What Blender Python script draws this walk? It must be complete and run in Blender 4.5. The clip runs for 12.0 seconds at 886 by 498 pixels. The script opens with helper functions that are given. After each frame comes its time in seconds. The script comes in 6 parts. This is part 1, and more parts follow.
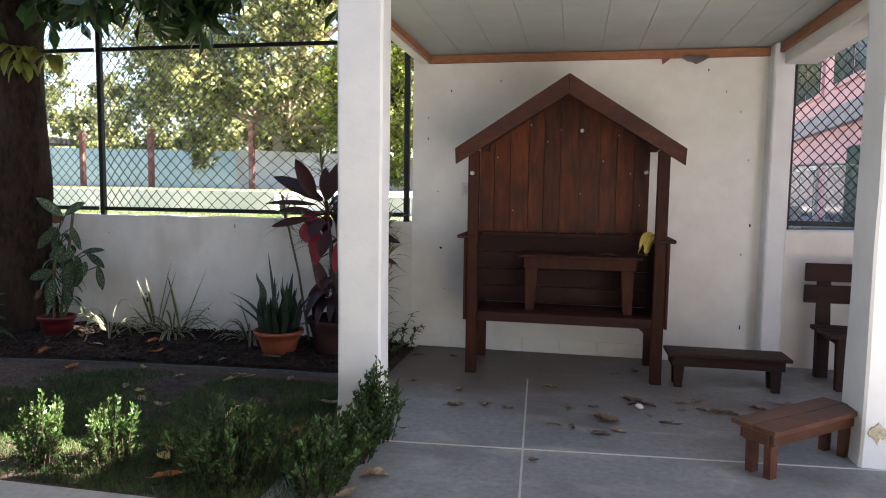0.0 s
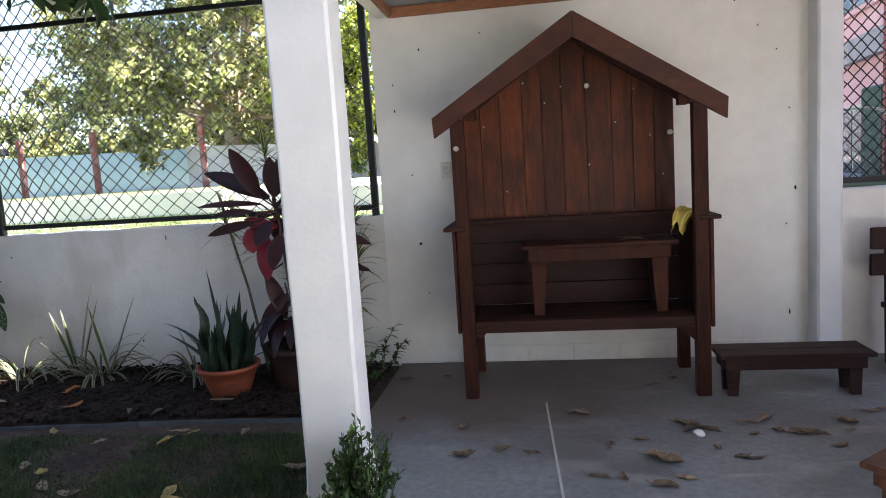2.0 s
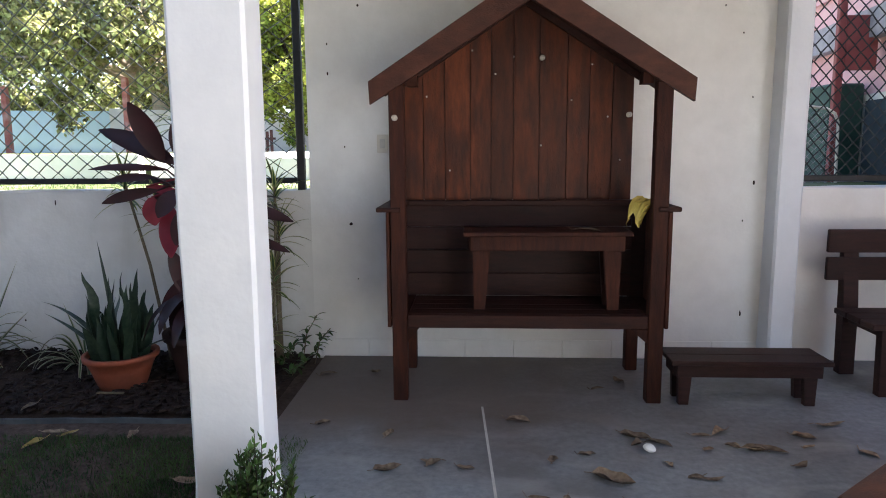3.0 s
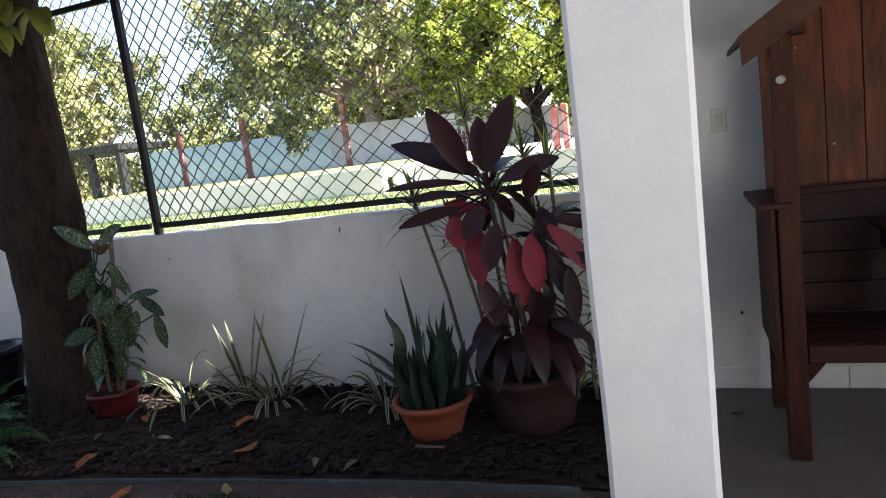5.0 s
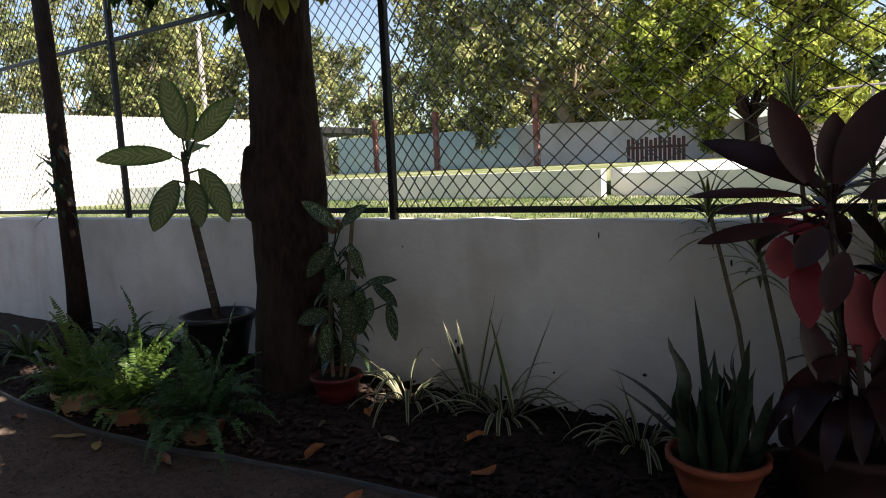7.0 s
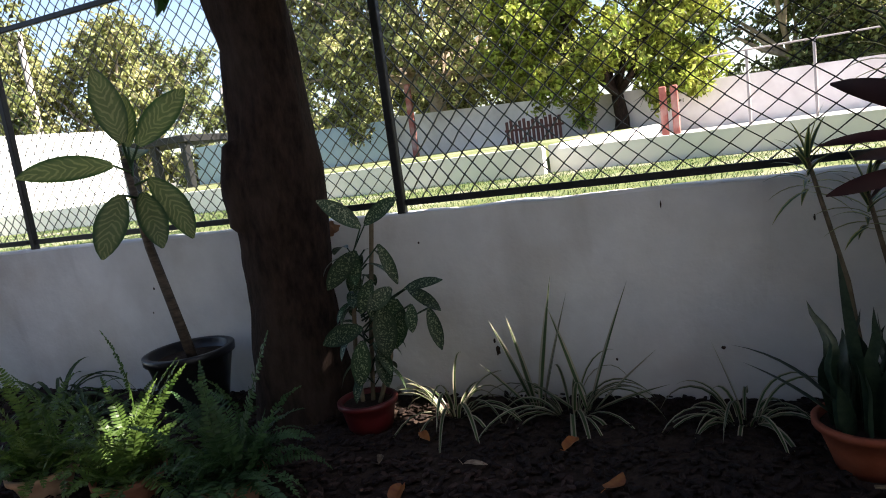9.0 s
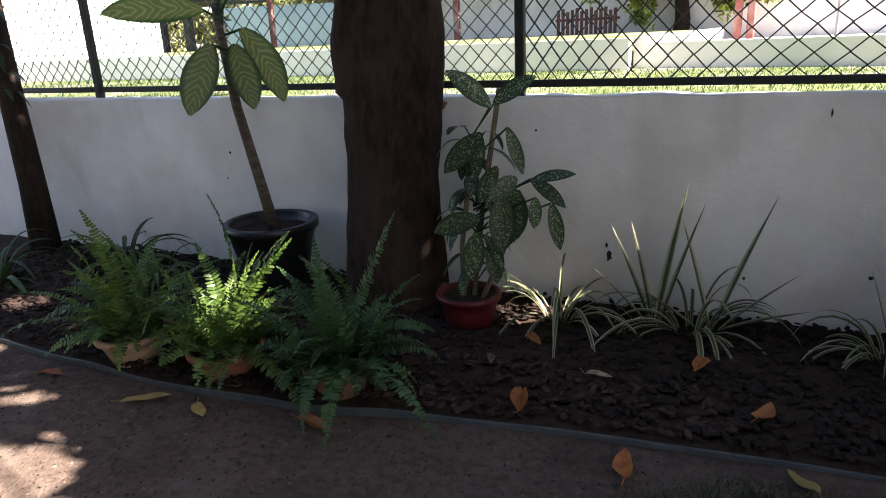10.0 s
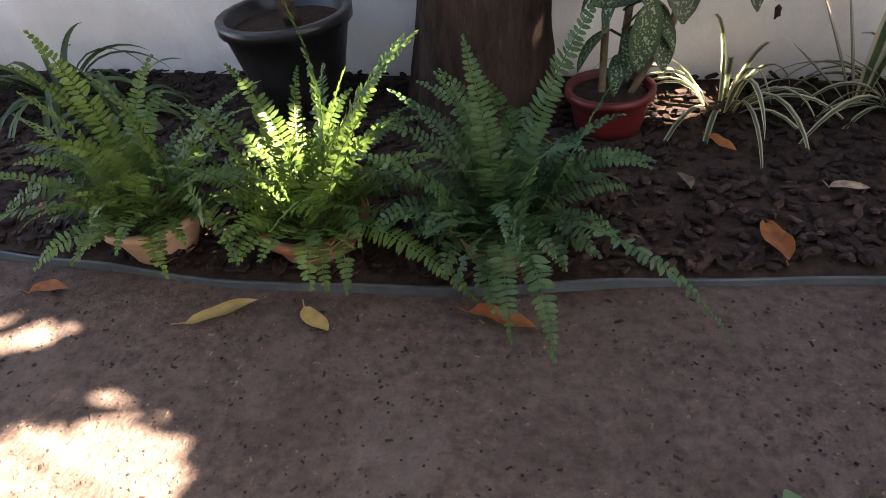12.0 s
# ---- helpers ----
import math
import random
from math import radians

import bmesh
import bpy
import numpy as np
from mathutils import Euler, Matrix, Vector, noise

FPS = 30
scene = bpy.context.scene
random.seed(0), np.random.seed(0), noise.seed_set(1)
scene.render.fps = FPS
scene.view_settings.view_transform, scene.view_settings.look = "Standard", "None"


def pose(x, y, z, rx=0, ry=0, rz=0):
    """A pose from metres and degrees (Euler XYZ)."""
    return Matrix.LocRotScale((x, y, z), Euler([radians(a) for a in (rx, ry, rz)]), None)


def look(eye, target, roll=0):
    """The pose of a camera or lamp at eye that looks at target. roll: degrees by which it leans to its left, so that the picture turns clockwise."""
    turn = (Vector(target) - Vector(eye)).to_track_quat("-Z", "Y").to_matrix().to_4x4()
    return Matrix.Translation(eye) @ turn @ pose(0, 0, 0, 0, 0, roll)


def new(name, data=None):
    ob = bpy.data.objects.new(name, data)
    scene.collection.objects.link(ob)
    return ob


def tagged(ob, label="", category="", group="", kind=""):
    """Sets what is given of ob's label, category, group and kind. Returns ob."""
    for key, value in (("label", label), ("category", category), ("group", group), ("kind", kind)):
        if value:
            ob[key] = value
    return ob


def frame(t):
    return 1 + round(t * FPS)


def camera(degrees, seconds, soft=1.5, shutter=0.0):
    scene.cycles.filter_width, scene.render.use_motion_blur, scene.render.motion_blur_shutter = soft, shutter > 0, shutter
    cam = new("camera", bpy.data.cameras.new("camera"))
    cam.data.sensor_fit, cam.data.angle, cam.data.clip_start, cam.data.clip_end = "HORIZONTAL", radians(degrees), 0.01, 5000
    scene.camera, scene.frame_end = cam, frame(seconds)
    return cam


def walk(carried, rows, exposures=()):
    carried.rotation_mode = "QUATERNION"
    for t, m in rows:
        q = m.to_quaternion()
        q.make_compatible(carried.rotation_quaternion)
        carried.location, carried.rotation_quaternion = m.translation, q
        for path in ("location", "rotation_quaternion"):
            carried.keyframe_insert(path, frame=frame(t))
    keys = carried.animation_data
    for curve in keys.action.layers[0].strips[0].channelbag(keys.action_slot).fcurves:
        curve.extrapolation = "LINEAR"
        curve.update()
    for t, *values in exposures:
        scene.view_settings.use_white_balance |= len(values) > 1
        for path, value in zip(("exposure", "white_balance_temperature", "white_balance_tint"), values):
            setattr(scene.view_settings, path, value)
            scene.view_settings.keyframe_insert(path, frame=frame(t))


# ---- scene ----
cam = camera(67.0, 12.0, soft=1.0)
PATH = [
    (0, (0.687, 0.054, 1.471), (0.302, 2.008, 1.293), 0.8),
    (0.5, (0.619, 0.318, 1.477), (0.34, 2.295, 1.368), -1.9),
    (1, (0.589, 0.59, 1.48), (0.155, 2.525, 1.222), -1.4),
    (1.5, (0.518, 0.888, 1.467), (0.107, 2.813, 1.115), -2.1),
    (2, (0.381, 1.146, 1.483), (0.087, 3.11, 1.246), -3.7),
    (2.5, (0.357, 1.435, 1.481), (0.163, 3.418, 1.306), -1.1),
    (3, (0.338, 1.616, 1.433), (0.232, 3.592, 1.137), -0.4),
    (3.5, (0.164, 1.764, 1.516), (-0.108, 3.728, 1.259), -3.6),
    (3.7, (0.058, 1.867, 1.535), (-0.356, 3.788, 1.163), -4.8),
    (5.3, (-0.58, 2.333, 1.493), (-1.291, 4.186, 1.249), -6.4),
    (5.5, (-0.619, 2.354, 1.51), (-1.306, 4.227, 1.374), -3.3),
    (6, (-0.794, 2.43, 1.535), (-1.704, 4.211, 1.508), -5.9),
    (6.5, (-0.964, 2.484, 1.518), (-2.043, 4.165, 1.413), -3.8),
    (6.7, (-1.056, 2.497, 1.505), (-2.174, 4.141, 1.286), -2.5),
    (8.3, (-2.01, 2.574, 1.502), (-3.067, 4.255, 1.263), -6.3),
    (8.5, (-2.115, 2.531, 1.495), (-3.076, 4.274, 1.293), -6.2),
    (9, (-2.331, 2.49, 1.51), (-3.094, 4.315, 1.219), -7.8),
    (9.5, (-2.651, 2.535, 1.501), (-3.475, 4.32, 1.134), -8.0),
    (10, (-2.956, 2.563, 1.486), (-3.752, 4.296, 0.883), -2.6),
    (10.5, (-3.274, 2.518, 1.477), (-4.03, 4.182, 0.664), -6.9),
    (11, (-3.613, 2.647, 1.423), (-4.288, 4.204, 0.365), -5.8),
    (11.5, (-3.913, 2.842, 1.382), (-4.47, 4.293, 0.123), -4.1),
    (12, (-4.189, 3.165, 1.329), (-4.663, 4.675, 0.106), -6.7),
]
EXPOSURES = [(0, 3.2, 6700, 15), (1.0, 3.15, 6500, 14), (1.5, 3.3, 6450, 15), (2.5, 3.36, 6250, 15), (3.7, 3.48, 6350, 15), (5.3, 2.9, 6500, 16), (6.0, 2.35, 6950, 16), (6.7, 1.78, 6950, 14), (8.5, 2.42, 6700, 15), (9.5, 2.32, 6650, 15), (10.0, 2.85, 6800, 16), (10.5, 3.55, 7000, 17), (11.0, 3.65, 6800, 18), (11.5, 3.9, 6800, 18), (12.0, 4.12, 7650, 20)]
walk(cam, [(t, look(eye, target, roll)) for t, eye, target, roll in PATH], EXPOSURES)

# ---- world and sun ----
SUN = Vector((0.68, 0.05, 0.73)).normalized()
world = bpy.data.worlds.new("sky_world")
scene.world = world
world.use_nodes = True
wn = world.node_tree.nodes
sky = wn.new("ShaderNodeTexSky")
sky.sky_type = "NISHITA"
sky.sun_disc = False
sky.sun_elevation = math.asin(SUN.z)
sky.sun_rotation = math.atan2(SUN.x, SUN.y)
sky.dust_density = 1.2
wn["Background"].inputs["Strength"].default_value = 0.062
world.node_tree.links.new(sky.outputs[0], wn["Background"].inputs["Color"])
sun_data = bpy.data.lights.new("sun", "SUN")
sun_data.energy, sun_data.angle, sun_data.color = 5.0, radians(0.55), (1.0, 0.94, 0.84)
sun = new("sun", sun_data)
sun.matrix_world = look(SUN * 60, (0, 0, 0))


# ---- materials ----
def nodes_of(name):
    m = bpy.data.materials.new(name)
    m.use_nodes = True
    return m, m.node_tree.nodes, m.node_tree.links, m.node_tree.nodes["Principled BSDF"]


def rgba(c):
    return (c[0], c[1], c[2], 1.0)


def surf(name, c1, c2, scale=9.0, rough=0.75, bump=0.25, c3=None, big=0.8, big_amount=0.5, stretch=(1, 1, 1), metal=0.0, vary=0.0, grain=60.0, spec=0.4, lo=0.32, hi=0.68, smear=None):
    """A painted, plastered, earthen or wooden surface: fine grain and broad stains, with relief."""
    m, n, l, b = nodes_of(name)
    tc = n.new("ShaderNodeTexCoord")
    mp = n.new("ShaderNodeMapping")
    mp.inputs["Scale"].default_value = stretch
    l.new(tc.outputs["Object"], mp.inputs["Vector"])
    vec = mp.outputs["Vector"]
    info = n.new("ShaderNodeObjectInfo")
    if vary:
        add = n.new("ShaderNodeVectorMath")
        add.operation = "ADD"
        mul = n.new("ShaderNodeVectorMath")
        mul.operation = "SCALE"
        comb = n.new("ShaderNodeCombineXYZ")
        for k in range(3):
            l.new(info.outputs["Random"], comb.inputs[k])
        l.new(comb.outputs[0], mul.inputs[0])
        mul.inputs["Scale"].default_value = 37.0
        l.new(vec, add.inputs[0])
        l.new(mul.outputs[0], add.inputs[1])
        vec = add.outputs[0]
    a = n.new("ShaderNodeTexNoise")
    a.inputs["Scale"].default_value, a.inputs["Detail"].default_value, a.inputs["Roughness"].default_value = scale, 6.0, 0.65
    l.new(vec, a.inputs["Vector"])
    ramp = n.new("ShaderNodeValToRGB")
    ramp.color_ramp.elements[0].position, ramp.color_ramp.elements[1].position = lo, hi
    ramp.color_ramp.elements[0].color, ramp.color_ramp.elements[1].color = rgba(c1), rgba(c2)
    l.new(a.outputs["Fac"], ramp.inputs["Fac"])
    col = ramp.outputs["Color"]
    if c3:
        d = n.new("ShaderNodeTexNoise")
        d.inputs["Scale"].default_value, d.inputs["Detail"].default_value = big, 5.0
        l.new(vec, d.inputs["Vector"])
        r2 = n.new("ShaderNodeValToRGB")
        r2.color_ramp.elements[0].position, r2.color_ramp.elements[1].position = 0.48, 0.72
        r2.color_ramp.elements[1].color = (big_amount, big_amount, big_amount, 1)
        l.new(d.outputs["Fac"], r2.inputs["Fac"])
        mix = n.new("ShaderNodeMixRGB")
        l.new(r2.outputs["Color"], mix.inputs["Fac"])
        l.new(col, mix.inputs["Color1"])
        mix.inputs["Color2"].default_value = rgba(c3)
        col = mix.outputs["Color"]
    if smear:
        # swept dust: long wavering streaks
        c4, s4, amount, st4 = smear
        mp4 = n.new("ShaderNodeMapping")
        mp4.inputs["Scale"].default_value = st4
        mp4.inputs["Rotation"].default_value = (0, 0, 0.5)
        l.new(tc.outputs["Object"], mp4.inputs["Vector"])
        d4 = n.new("ShaderNodeTexNoise")
        d4.inputs["Scale"].default_value, d4.inputs["Detail"].default_value = s4, 7.0
        d4.inputs["Distortion"].default_value = 0.8
        l.new(mp4.outputs["Vector"], d4.inputs["Vector"])
        r4 = n.new("ShaderNodeValToRGB")
        r4.color_ramp.elements[0].position, r4.color_ramp.elements[1].position = 0.53, 0.74
        r4.color_ramp.elements[1].color = (amount, amount, amount, 1)
        l.new(d4.outputs["Fac"], r4.inputs["Fac"])
        mix4 = n.new("ShaderNodeMixRGB")
        l.new(r4.outputs["Color"], mix4.inputs["Fac"])
        l.new(col, mix4.inputs["Color1"])
        mix4.inputs["Color2"].default_value = rgba(c4)
        col = mix4.outputs["Color"]
    if vary:
        hsv = n.new("ShaderNodeHueSaturation")
        mr = n.new("ShaderNodeMapRange")
        mr.inputs["To Min"].default_value, mr.inputs["To Max"].default_value = 1 - vary, 1 + vary
        l.new(info.outputs["Random"], mr.inputs["Value"])
        l.new(mr.outputs[0], hsv.inputs["Value"])
        l.new(col, hsv.inputs["Color"])
        col = hsv.outputs["Color"]
    l.new(col, b.inputs["Base Color"])
    b.inputs["Roughness"].default_value, b.inputs["Metallic"].default_value = rough, metal
    b.inputs["Specular IOR Level"].default_value = spec
    if bump:
        g = n.new("ShaderNodeTexNoise")
        g.inputs["Scale"].default_value, g.inputs["Detail"].default_value = grain, 4.0
        l.new(vec, g.inputs["Vector"])
        bp = n.new("ShaderNodeBump")
        bp.inputs["Strength"].default_value, bp.inputs["Distance"].default_value = bump, 0.01
        l.new(g.outputs["Fac"], bp.inputs["Height"])
        l.new(bp.outputs["Normal"], b.inputs["Normal"])
    return m


def leafy(name, c1, c2, scale=14.0, through_light=0.35, rough=0.45, island=0.0, stripe=None, spots=None, vary=0.25, vein=None):
    """Leaf tissue, partly translucent. stripe: colour of the margin; spots: colour of the blotches; vein: colour along the ribs."""
    m, n, l, b = nodes_of(name)
    tc = n.new("ShaderNodeTexCoord")
    a = n.new("ShaderNodeTexNoise")
    a.inputs["Scale"].default_value, a.inputs["Detail"].default_value = scale, 4.0
    l.new(tc.outputs["Object"], a.inputs["Vector"])
    ramp = n.new("ShaderNodeValToRGB")
    ramp.color_ramp.elements[0].position, ramp.color_ramp.elements[1].position = 0.35, 0.65
    ramp.color_ramp.elements[0].color, ramp.color_ramp.elements[1].color = rgba(c1), rgba(c2)
    l.new(a.outputs["Fac"], ramp.inputs["Fac"])
    col = ramp.outputs["Color"]
    if stripe or spots or vein:
        sep = n.new("ShaderNodeSeparateXYZ")
        l.new(tc.outputs["UV"], sep.inputs[0])
        off = n.new("ShaderNodeMath")
        off.operation = "SUBTRACT"
        l.new(sep.outputs["X"], off.inputs[0])
        off.inputs[1].default_value = 0.5
        away = n.new("ShaderNodeMath")
        away.operation = "ABSOLUTE"
        l.new(off.outputs[0], away.inputs[0])
    if stripe:
        st = n.new("ShaderNodeValToRGB")
        st.color_ramp.elements[0].position, st.color_ramp.elements[1].position = 0.22, 0.3
        l.new(away.outputs[0], st.inputs["Fac"])
        mix = n.new("ShaderNodeMixRGB")
        l.new(st.outputs["Color"], mix.inputs["Fac"])
        l.new(col, mix.inputs["Color1"])
        mix.inputs["Color2"].default_value = rgba(stripe)
        col = mix.outputs["Color"]
    if spots:
        v = n.new("ShaderNodeTexNoise")
        v.inputs["Scale"].default_value, v.inputs["Detail"].default_value = 120.0, 3.0
        l.new(tc.outputs["Object"], v.inputs["Vector"])
        sp = n.new("ShaderNodeValToRGB")
        sp.color_ramp.elements[0].position, sp.color_ramp.elements[1].position = 0.53, 0.6
        l.new(v.outputs["Fac"], sp.inputs["Fac"])
        edge = n.new("ShaderNodeValToRGB")
        edge.color_ramp.elements[0].position, edge.color_ramp.elements[1].position = 0.3, 0.42
        edge.color_ramp.elements[0].color, edge.color_ramp.elements[1].color = (1, 1, 1, 1), (0, 0, 0, 1)
        l.new(away.outputs[0], edge.inputs["Fac"])
        mul = n.new("ShaderNodeMath")
        mul.operation = "MULTIPLY"
        l.new(sp.outputs["Color"], mul.inputs[0])
        l.new(edge.outputs["Color"], mul.inputs[1])
        mix = n.new("ShaderNodeMixRGB")
        l.new(mul.outputs[0], mix.inputs["Fac"])
        l.new(col, mix.inputs["Color1"])
        mix.inputs["Color2"].default_value = rgba(spots)
        col = mix.outputs["Color"]
    if vein:
        # ribs that leave the midrib at a slant
        sl = n.new("ShaderNodeMath")
        sl.operation = "MULTIPLY_ADD"
        l.new(away.outputs[0], sl.inputs[0])
        sl.inputs[1].default_value = -0.45
        l.new(sep.outputs["Y"], sl.inputs[2])
        fr = n.new("ShaderNodeMath")
        fr.operation = "MULTIPLY"
        wob = n.new("ShaderNodeMath")
        wob.operation = "MULTIPLY_ADD"
        l.new(a.outputs["Fac"], wob.inputs[0])
        wob.inputs[1].default_value = 0.3
        l.new(sl.outputs[0], wob.inputs[2])
        l.new(wob.outputs[0], fr.inputs[0])
        fr.inputs[1].default_value = 62.0
        sn = n.new("ShaderNodeMath")
        sn.operation = "SINE"
        l.new(fr.outputs[0], sn.inputs[0])
        vr = n.new("ShaderNodeValToRGB")
        vr.color_ramp.elements[0].position, vr.color_ramp.elements[1].position = 0.1, 1.0
        vr.color_ramp.elements[0].color = (0.3, 0.3, 0.3, 1)
        vr.color_ramp.elements[1].color = (0.75, 0.75, 0.75, 1)
        l.new(sn.outputs[0], vr.inputs["Fac"])
        edge = n.new("ShaderNodeValToRGB")
        edge.color_ramp.elements[0].position, edge.color_ramp.elements[1].position = 0.3, 0.45
        edge.color_ramp.elements[0].color, edge.color_ramp.elements[1].color = (1, 1, 1, 1), (0, 0, 0, 1)
        l.new(away.outputs[0], edge.inputs["Fac"])
        mul = n.new("ShaderNodeMath")
        mul.operation = "MULTIPLY"
        l.new(vr.outputs["Color"], mul.inputs[0])
        l.new(edge.outputs["Color"], mul.inputs[1])
        mix = n.new("ShaderNodeMixRGB")
        l.new(mul.outputs[0], mix.inputs["Fac"])
        l.new(col, mix.inputs["Color1"])
        mix.inputs["Color2"].default_value = rgba(vein)
        col = mix.outputs["Color"]
    hsv = n.new("ShaderNodeHueSaturation")
    mr = n.new("ShaderNodeMapRange")
    mr.inputs["To Min"].default_value, mr.inputs["To Max"].default_value = 1 - vary, 1 + vary
    if island:
        geo = n.new("ShaderNodeNewGeometry")
        l.new(geo.outputs["Random Per Island"], mr.inputs["Value"])
        mh = n.new("ShaderNodeMapRange")
        mh.inputs["To Min"].default_value, mh.inputs["To Max"].default_value = 0.5 - island, 0.5 + island
        l.new(geo.outputs["Random Per Island"], mh.inputs["Value"])
        l.new(mh.outputs[0], hsv.inputs["Hue"])
    else:
        info = n.new("ShaderNodeObjectInfo")
        l.new(info.outputs["Random"], mr.inputs["Value"])
    l.new(mr.outputs[0], hsv.inputs["Value"])
    l.new(col, hsv.inputs["Color"])
    col = hsv.outputs["Color"]
    l.new(col, b.inputs["Base Color"])
    b.inputs["Roughness"].default_value = rough
    b.inputs["Specular IOR Level"].default_value = 0.4
    tr = n.new("ShaderNodeBsdfTranslucent")
    l.new(col, tr.inputs["Color"])
    ms = n.new("ShaderNodeMixShader")
    ms.inputs["Fac"].default_value = through_light
    l.new(b.outputs[0], ms.inputs[1])
    l.new(tr.outputs[0], ms.inputs[2])
    l.new(ms.outputs[0], n["Material Output"].inputs["Surface"])
    return m


M = {}
M["white"] = surf("white_plaster", (0.76, 0.75, 0.72), (0.84, 0.83, 0.80), 5, 0.8, 0.2, (0.66, 0.61, 0.52), 0.9, 0.4, grain=45)
M["pillar"] = surf("cool_white_paint", (0.71, 0.735, 0.765), (0.79, 0.81, 0.835), 4, 0.75, 0.15, (0.64, 0.64, 0.63), 0.8, 0.45, grain=40)
M["wall"] = surf("fence_wall_plaster", (0.69, 0.68, 0.65), (0.82, 0.81, 0.78), 2.2, 0.85, 0.45, (0.55, 0.51, 0.45), 1.3, 0.7, grain=30, smear=((0.46, 0.43, 0.38), 1.1, 0.5, (2.2, 1, 0.5)))
M["raw"] = surf("worn_cement", (0.34, 0.29, 0.18), (0.62, 0.57, 0.45), 40, 0.9, 0.5)
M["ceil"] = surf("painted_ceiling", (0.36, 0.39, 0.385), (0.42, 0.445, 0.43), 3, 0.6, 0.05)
M["trim"] = surf("varnished_trim", (0.25, 0.10, 0.05), (0.36, 0.16, 0.08), 12, 0.6, 0.15, (0.25, 0.1, 0.05), 3, 0.5, (1, 1, 3))
M["wood"] = surf("dark_stained_wood", (0.022, 0.0058, 0.0032), (0.066, 0.017, 0.0075), 7, 0.65, 0.25, (0.022, 0.007, 0.005), 2.0, 0.7, (7, 7, 1.0), vary=0.25, spec=0.2)
M["woodx"] = surf("dark_stained_wood_level", (0.018, 0.0053, 0.0034), (0.05, 0.0135, 0.0065), 7, 0.65, 0.25, (0.02, 0.007, 0.005), 2.0, 0.7, (1.0, 7, 7), vary=0.25, spec=0.25)
M["fascia"] = surf("worn_brown_board", (0.040, 0.0125, 0.0075), (0.082, 0.027, 0.015), 7, 0.6, 0.3, (0.03, 0.010, 0.007), 2.0, 0.7, (1.4, 6, 3.0), vary=0.15, spec=0.25)
M["plank"] = surf("varnished_plank", (0.034, 0.0085, 0.0036), (0.125, 0.030, 0.0086), 5, 0.55, 0.25, (0.026, 0.008, 0.005), 2.4, 0.9, (4, 4, 0.8), vary=0.34, spec=0.25)
M["bench2"] = surf("red_brown_wood", (0.055, 0.02, 0.010), (0.125, 0.046, 0.021), 6, 0.42, 0.25, (0.05, 0.022, 0.014), 2.5, 0.7, (2, 5, 4), vary=0.15)
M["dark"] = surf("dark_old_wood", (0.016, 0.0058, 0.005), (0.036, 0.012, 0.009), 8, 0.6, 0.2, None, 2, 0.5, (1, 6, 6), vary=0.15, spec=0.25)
M["slab"] = surf("terrazzo_concrete", (0.175, 0.192, 0.208), (0.30, 0.318, 0.335), 26, 0.5, 0.12, (0.135, 0.13, 0.125), 1.3, 0.9, grain=90, lo=0.30, hi=0.72, smear=((0.43, 0.43, 0.425), 2.2, 0.55, (1, 1.7, 1)))


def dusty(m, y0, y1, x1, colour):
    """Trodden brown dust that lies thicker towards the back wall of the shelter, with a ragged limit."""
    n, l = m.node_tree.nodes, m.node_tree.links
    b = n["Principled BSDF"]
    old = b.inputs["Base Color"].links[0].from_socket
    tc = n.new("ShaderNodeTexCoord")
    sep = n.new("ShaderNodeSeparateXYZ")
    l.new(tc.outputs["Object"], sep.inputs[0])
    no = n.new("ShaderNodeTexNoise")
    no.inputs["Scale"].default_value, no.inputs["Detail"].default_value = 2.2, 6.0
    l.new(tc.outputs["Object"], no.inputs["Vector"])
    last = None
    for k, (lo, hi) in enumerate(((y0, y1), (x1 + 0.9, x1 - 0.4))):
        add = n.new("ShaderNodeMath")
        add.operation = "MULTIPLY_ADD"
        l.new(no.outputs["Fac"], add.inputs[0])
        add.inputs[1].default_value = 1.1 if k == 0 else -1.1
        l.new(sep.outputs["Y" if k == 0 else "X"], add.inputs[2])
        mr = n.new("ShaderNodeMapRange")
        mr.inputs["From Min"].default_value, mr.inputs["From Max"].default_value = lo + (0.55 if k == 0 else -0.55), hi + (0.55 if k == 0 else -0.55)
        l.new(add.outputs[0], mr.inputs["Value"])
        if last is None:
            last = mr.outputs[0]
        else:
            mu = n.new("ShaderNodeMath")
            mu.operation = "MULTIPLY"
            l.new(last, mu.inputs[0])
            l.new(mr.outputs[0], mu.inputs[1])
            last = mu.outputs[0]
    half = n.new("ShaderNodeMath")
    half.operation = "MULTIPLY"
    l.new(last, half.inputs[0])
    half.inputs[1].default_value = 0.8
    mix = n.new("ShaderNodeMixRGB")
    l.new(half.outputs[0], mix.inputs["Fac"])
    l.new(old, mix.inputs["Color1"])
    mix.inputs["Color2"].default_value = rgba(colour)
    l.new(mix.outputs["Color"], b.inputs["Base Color"])


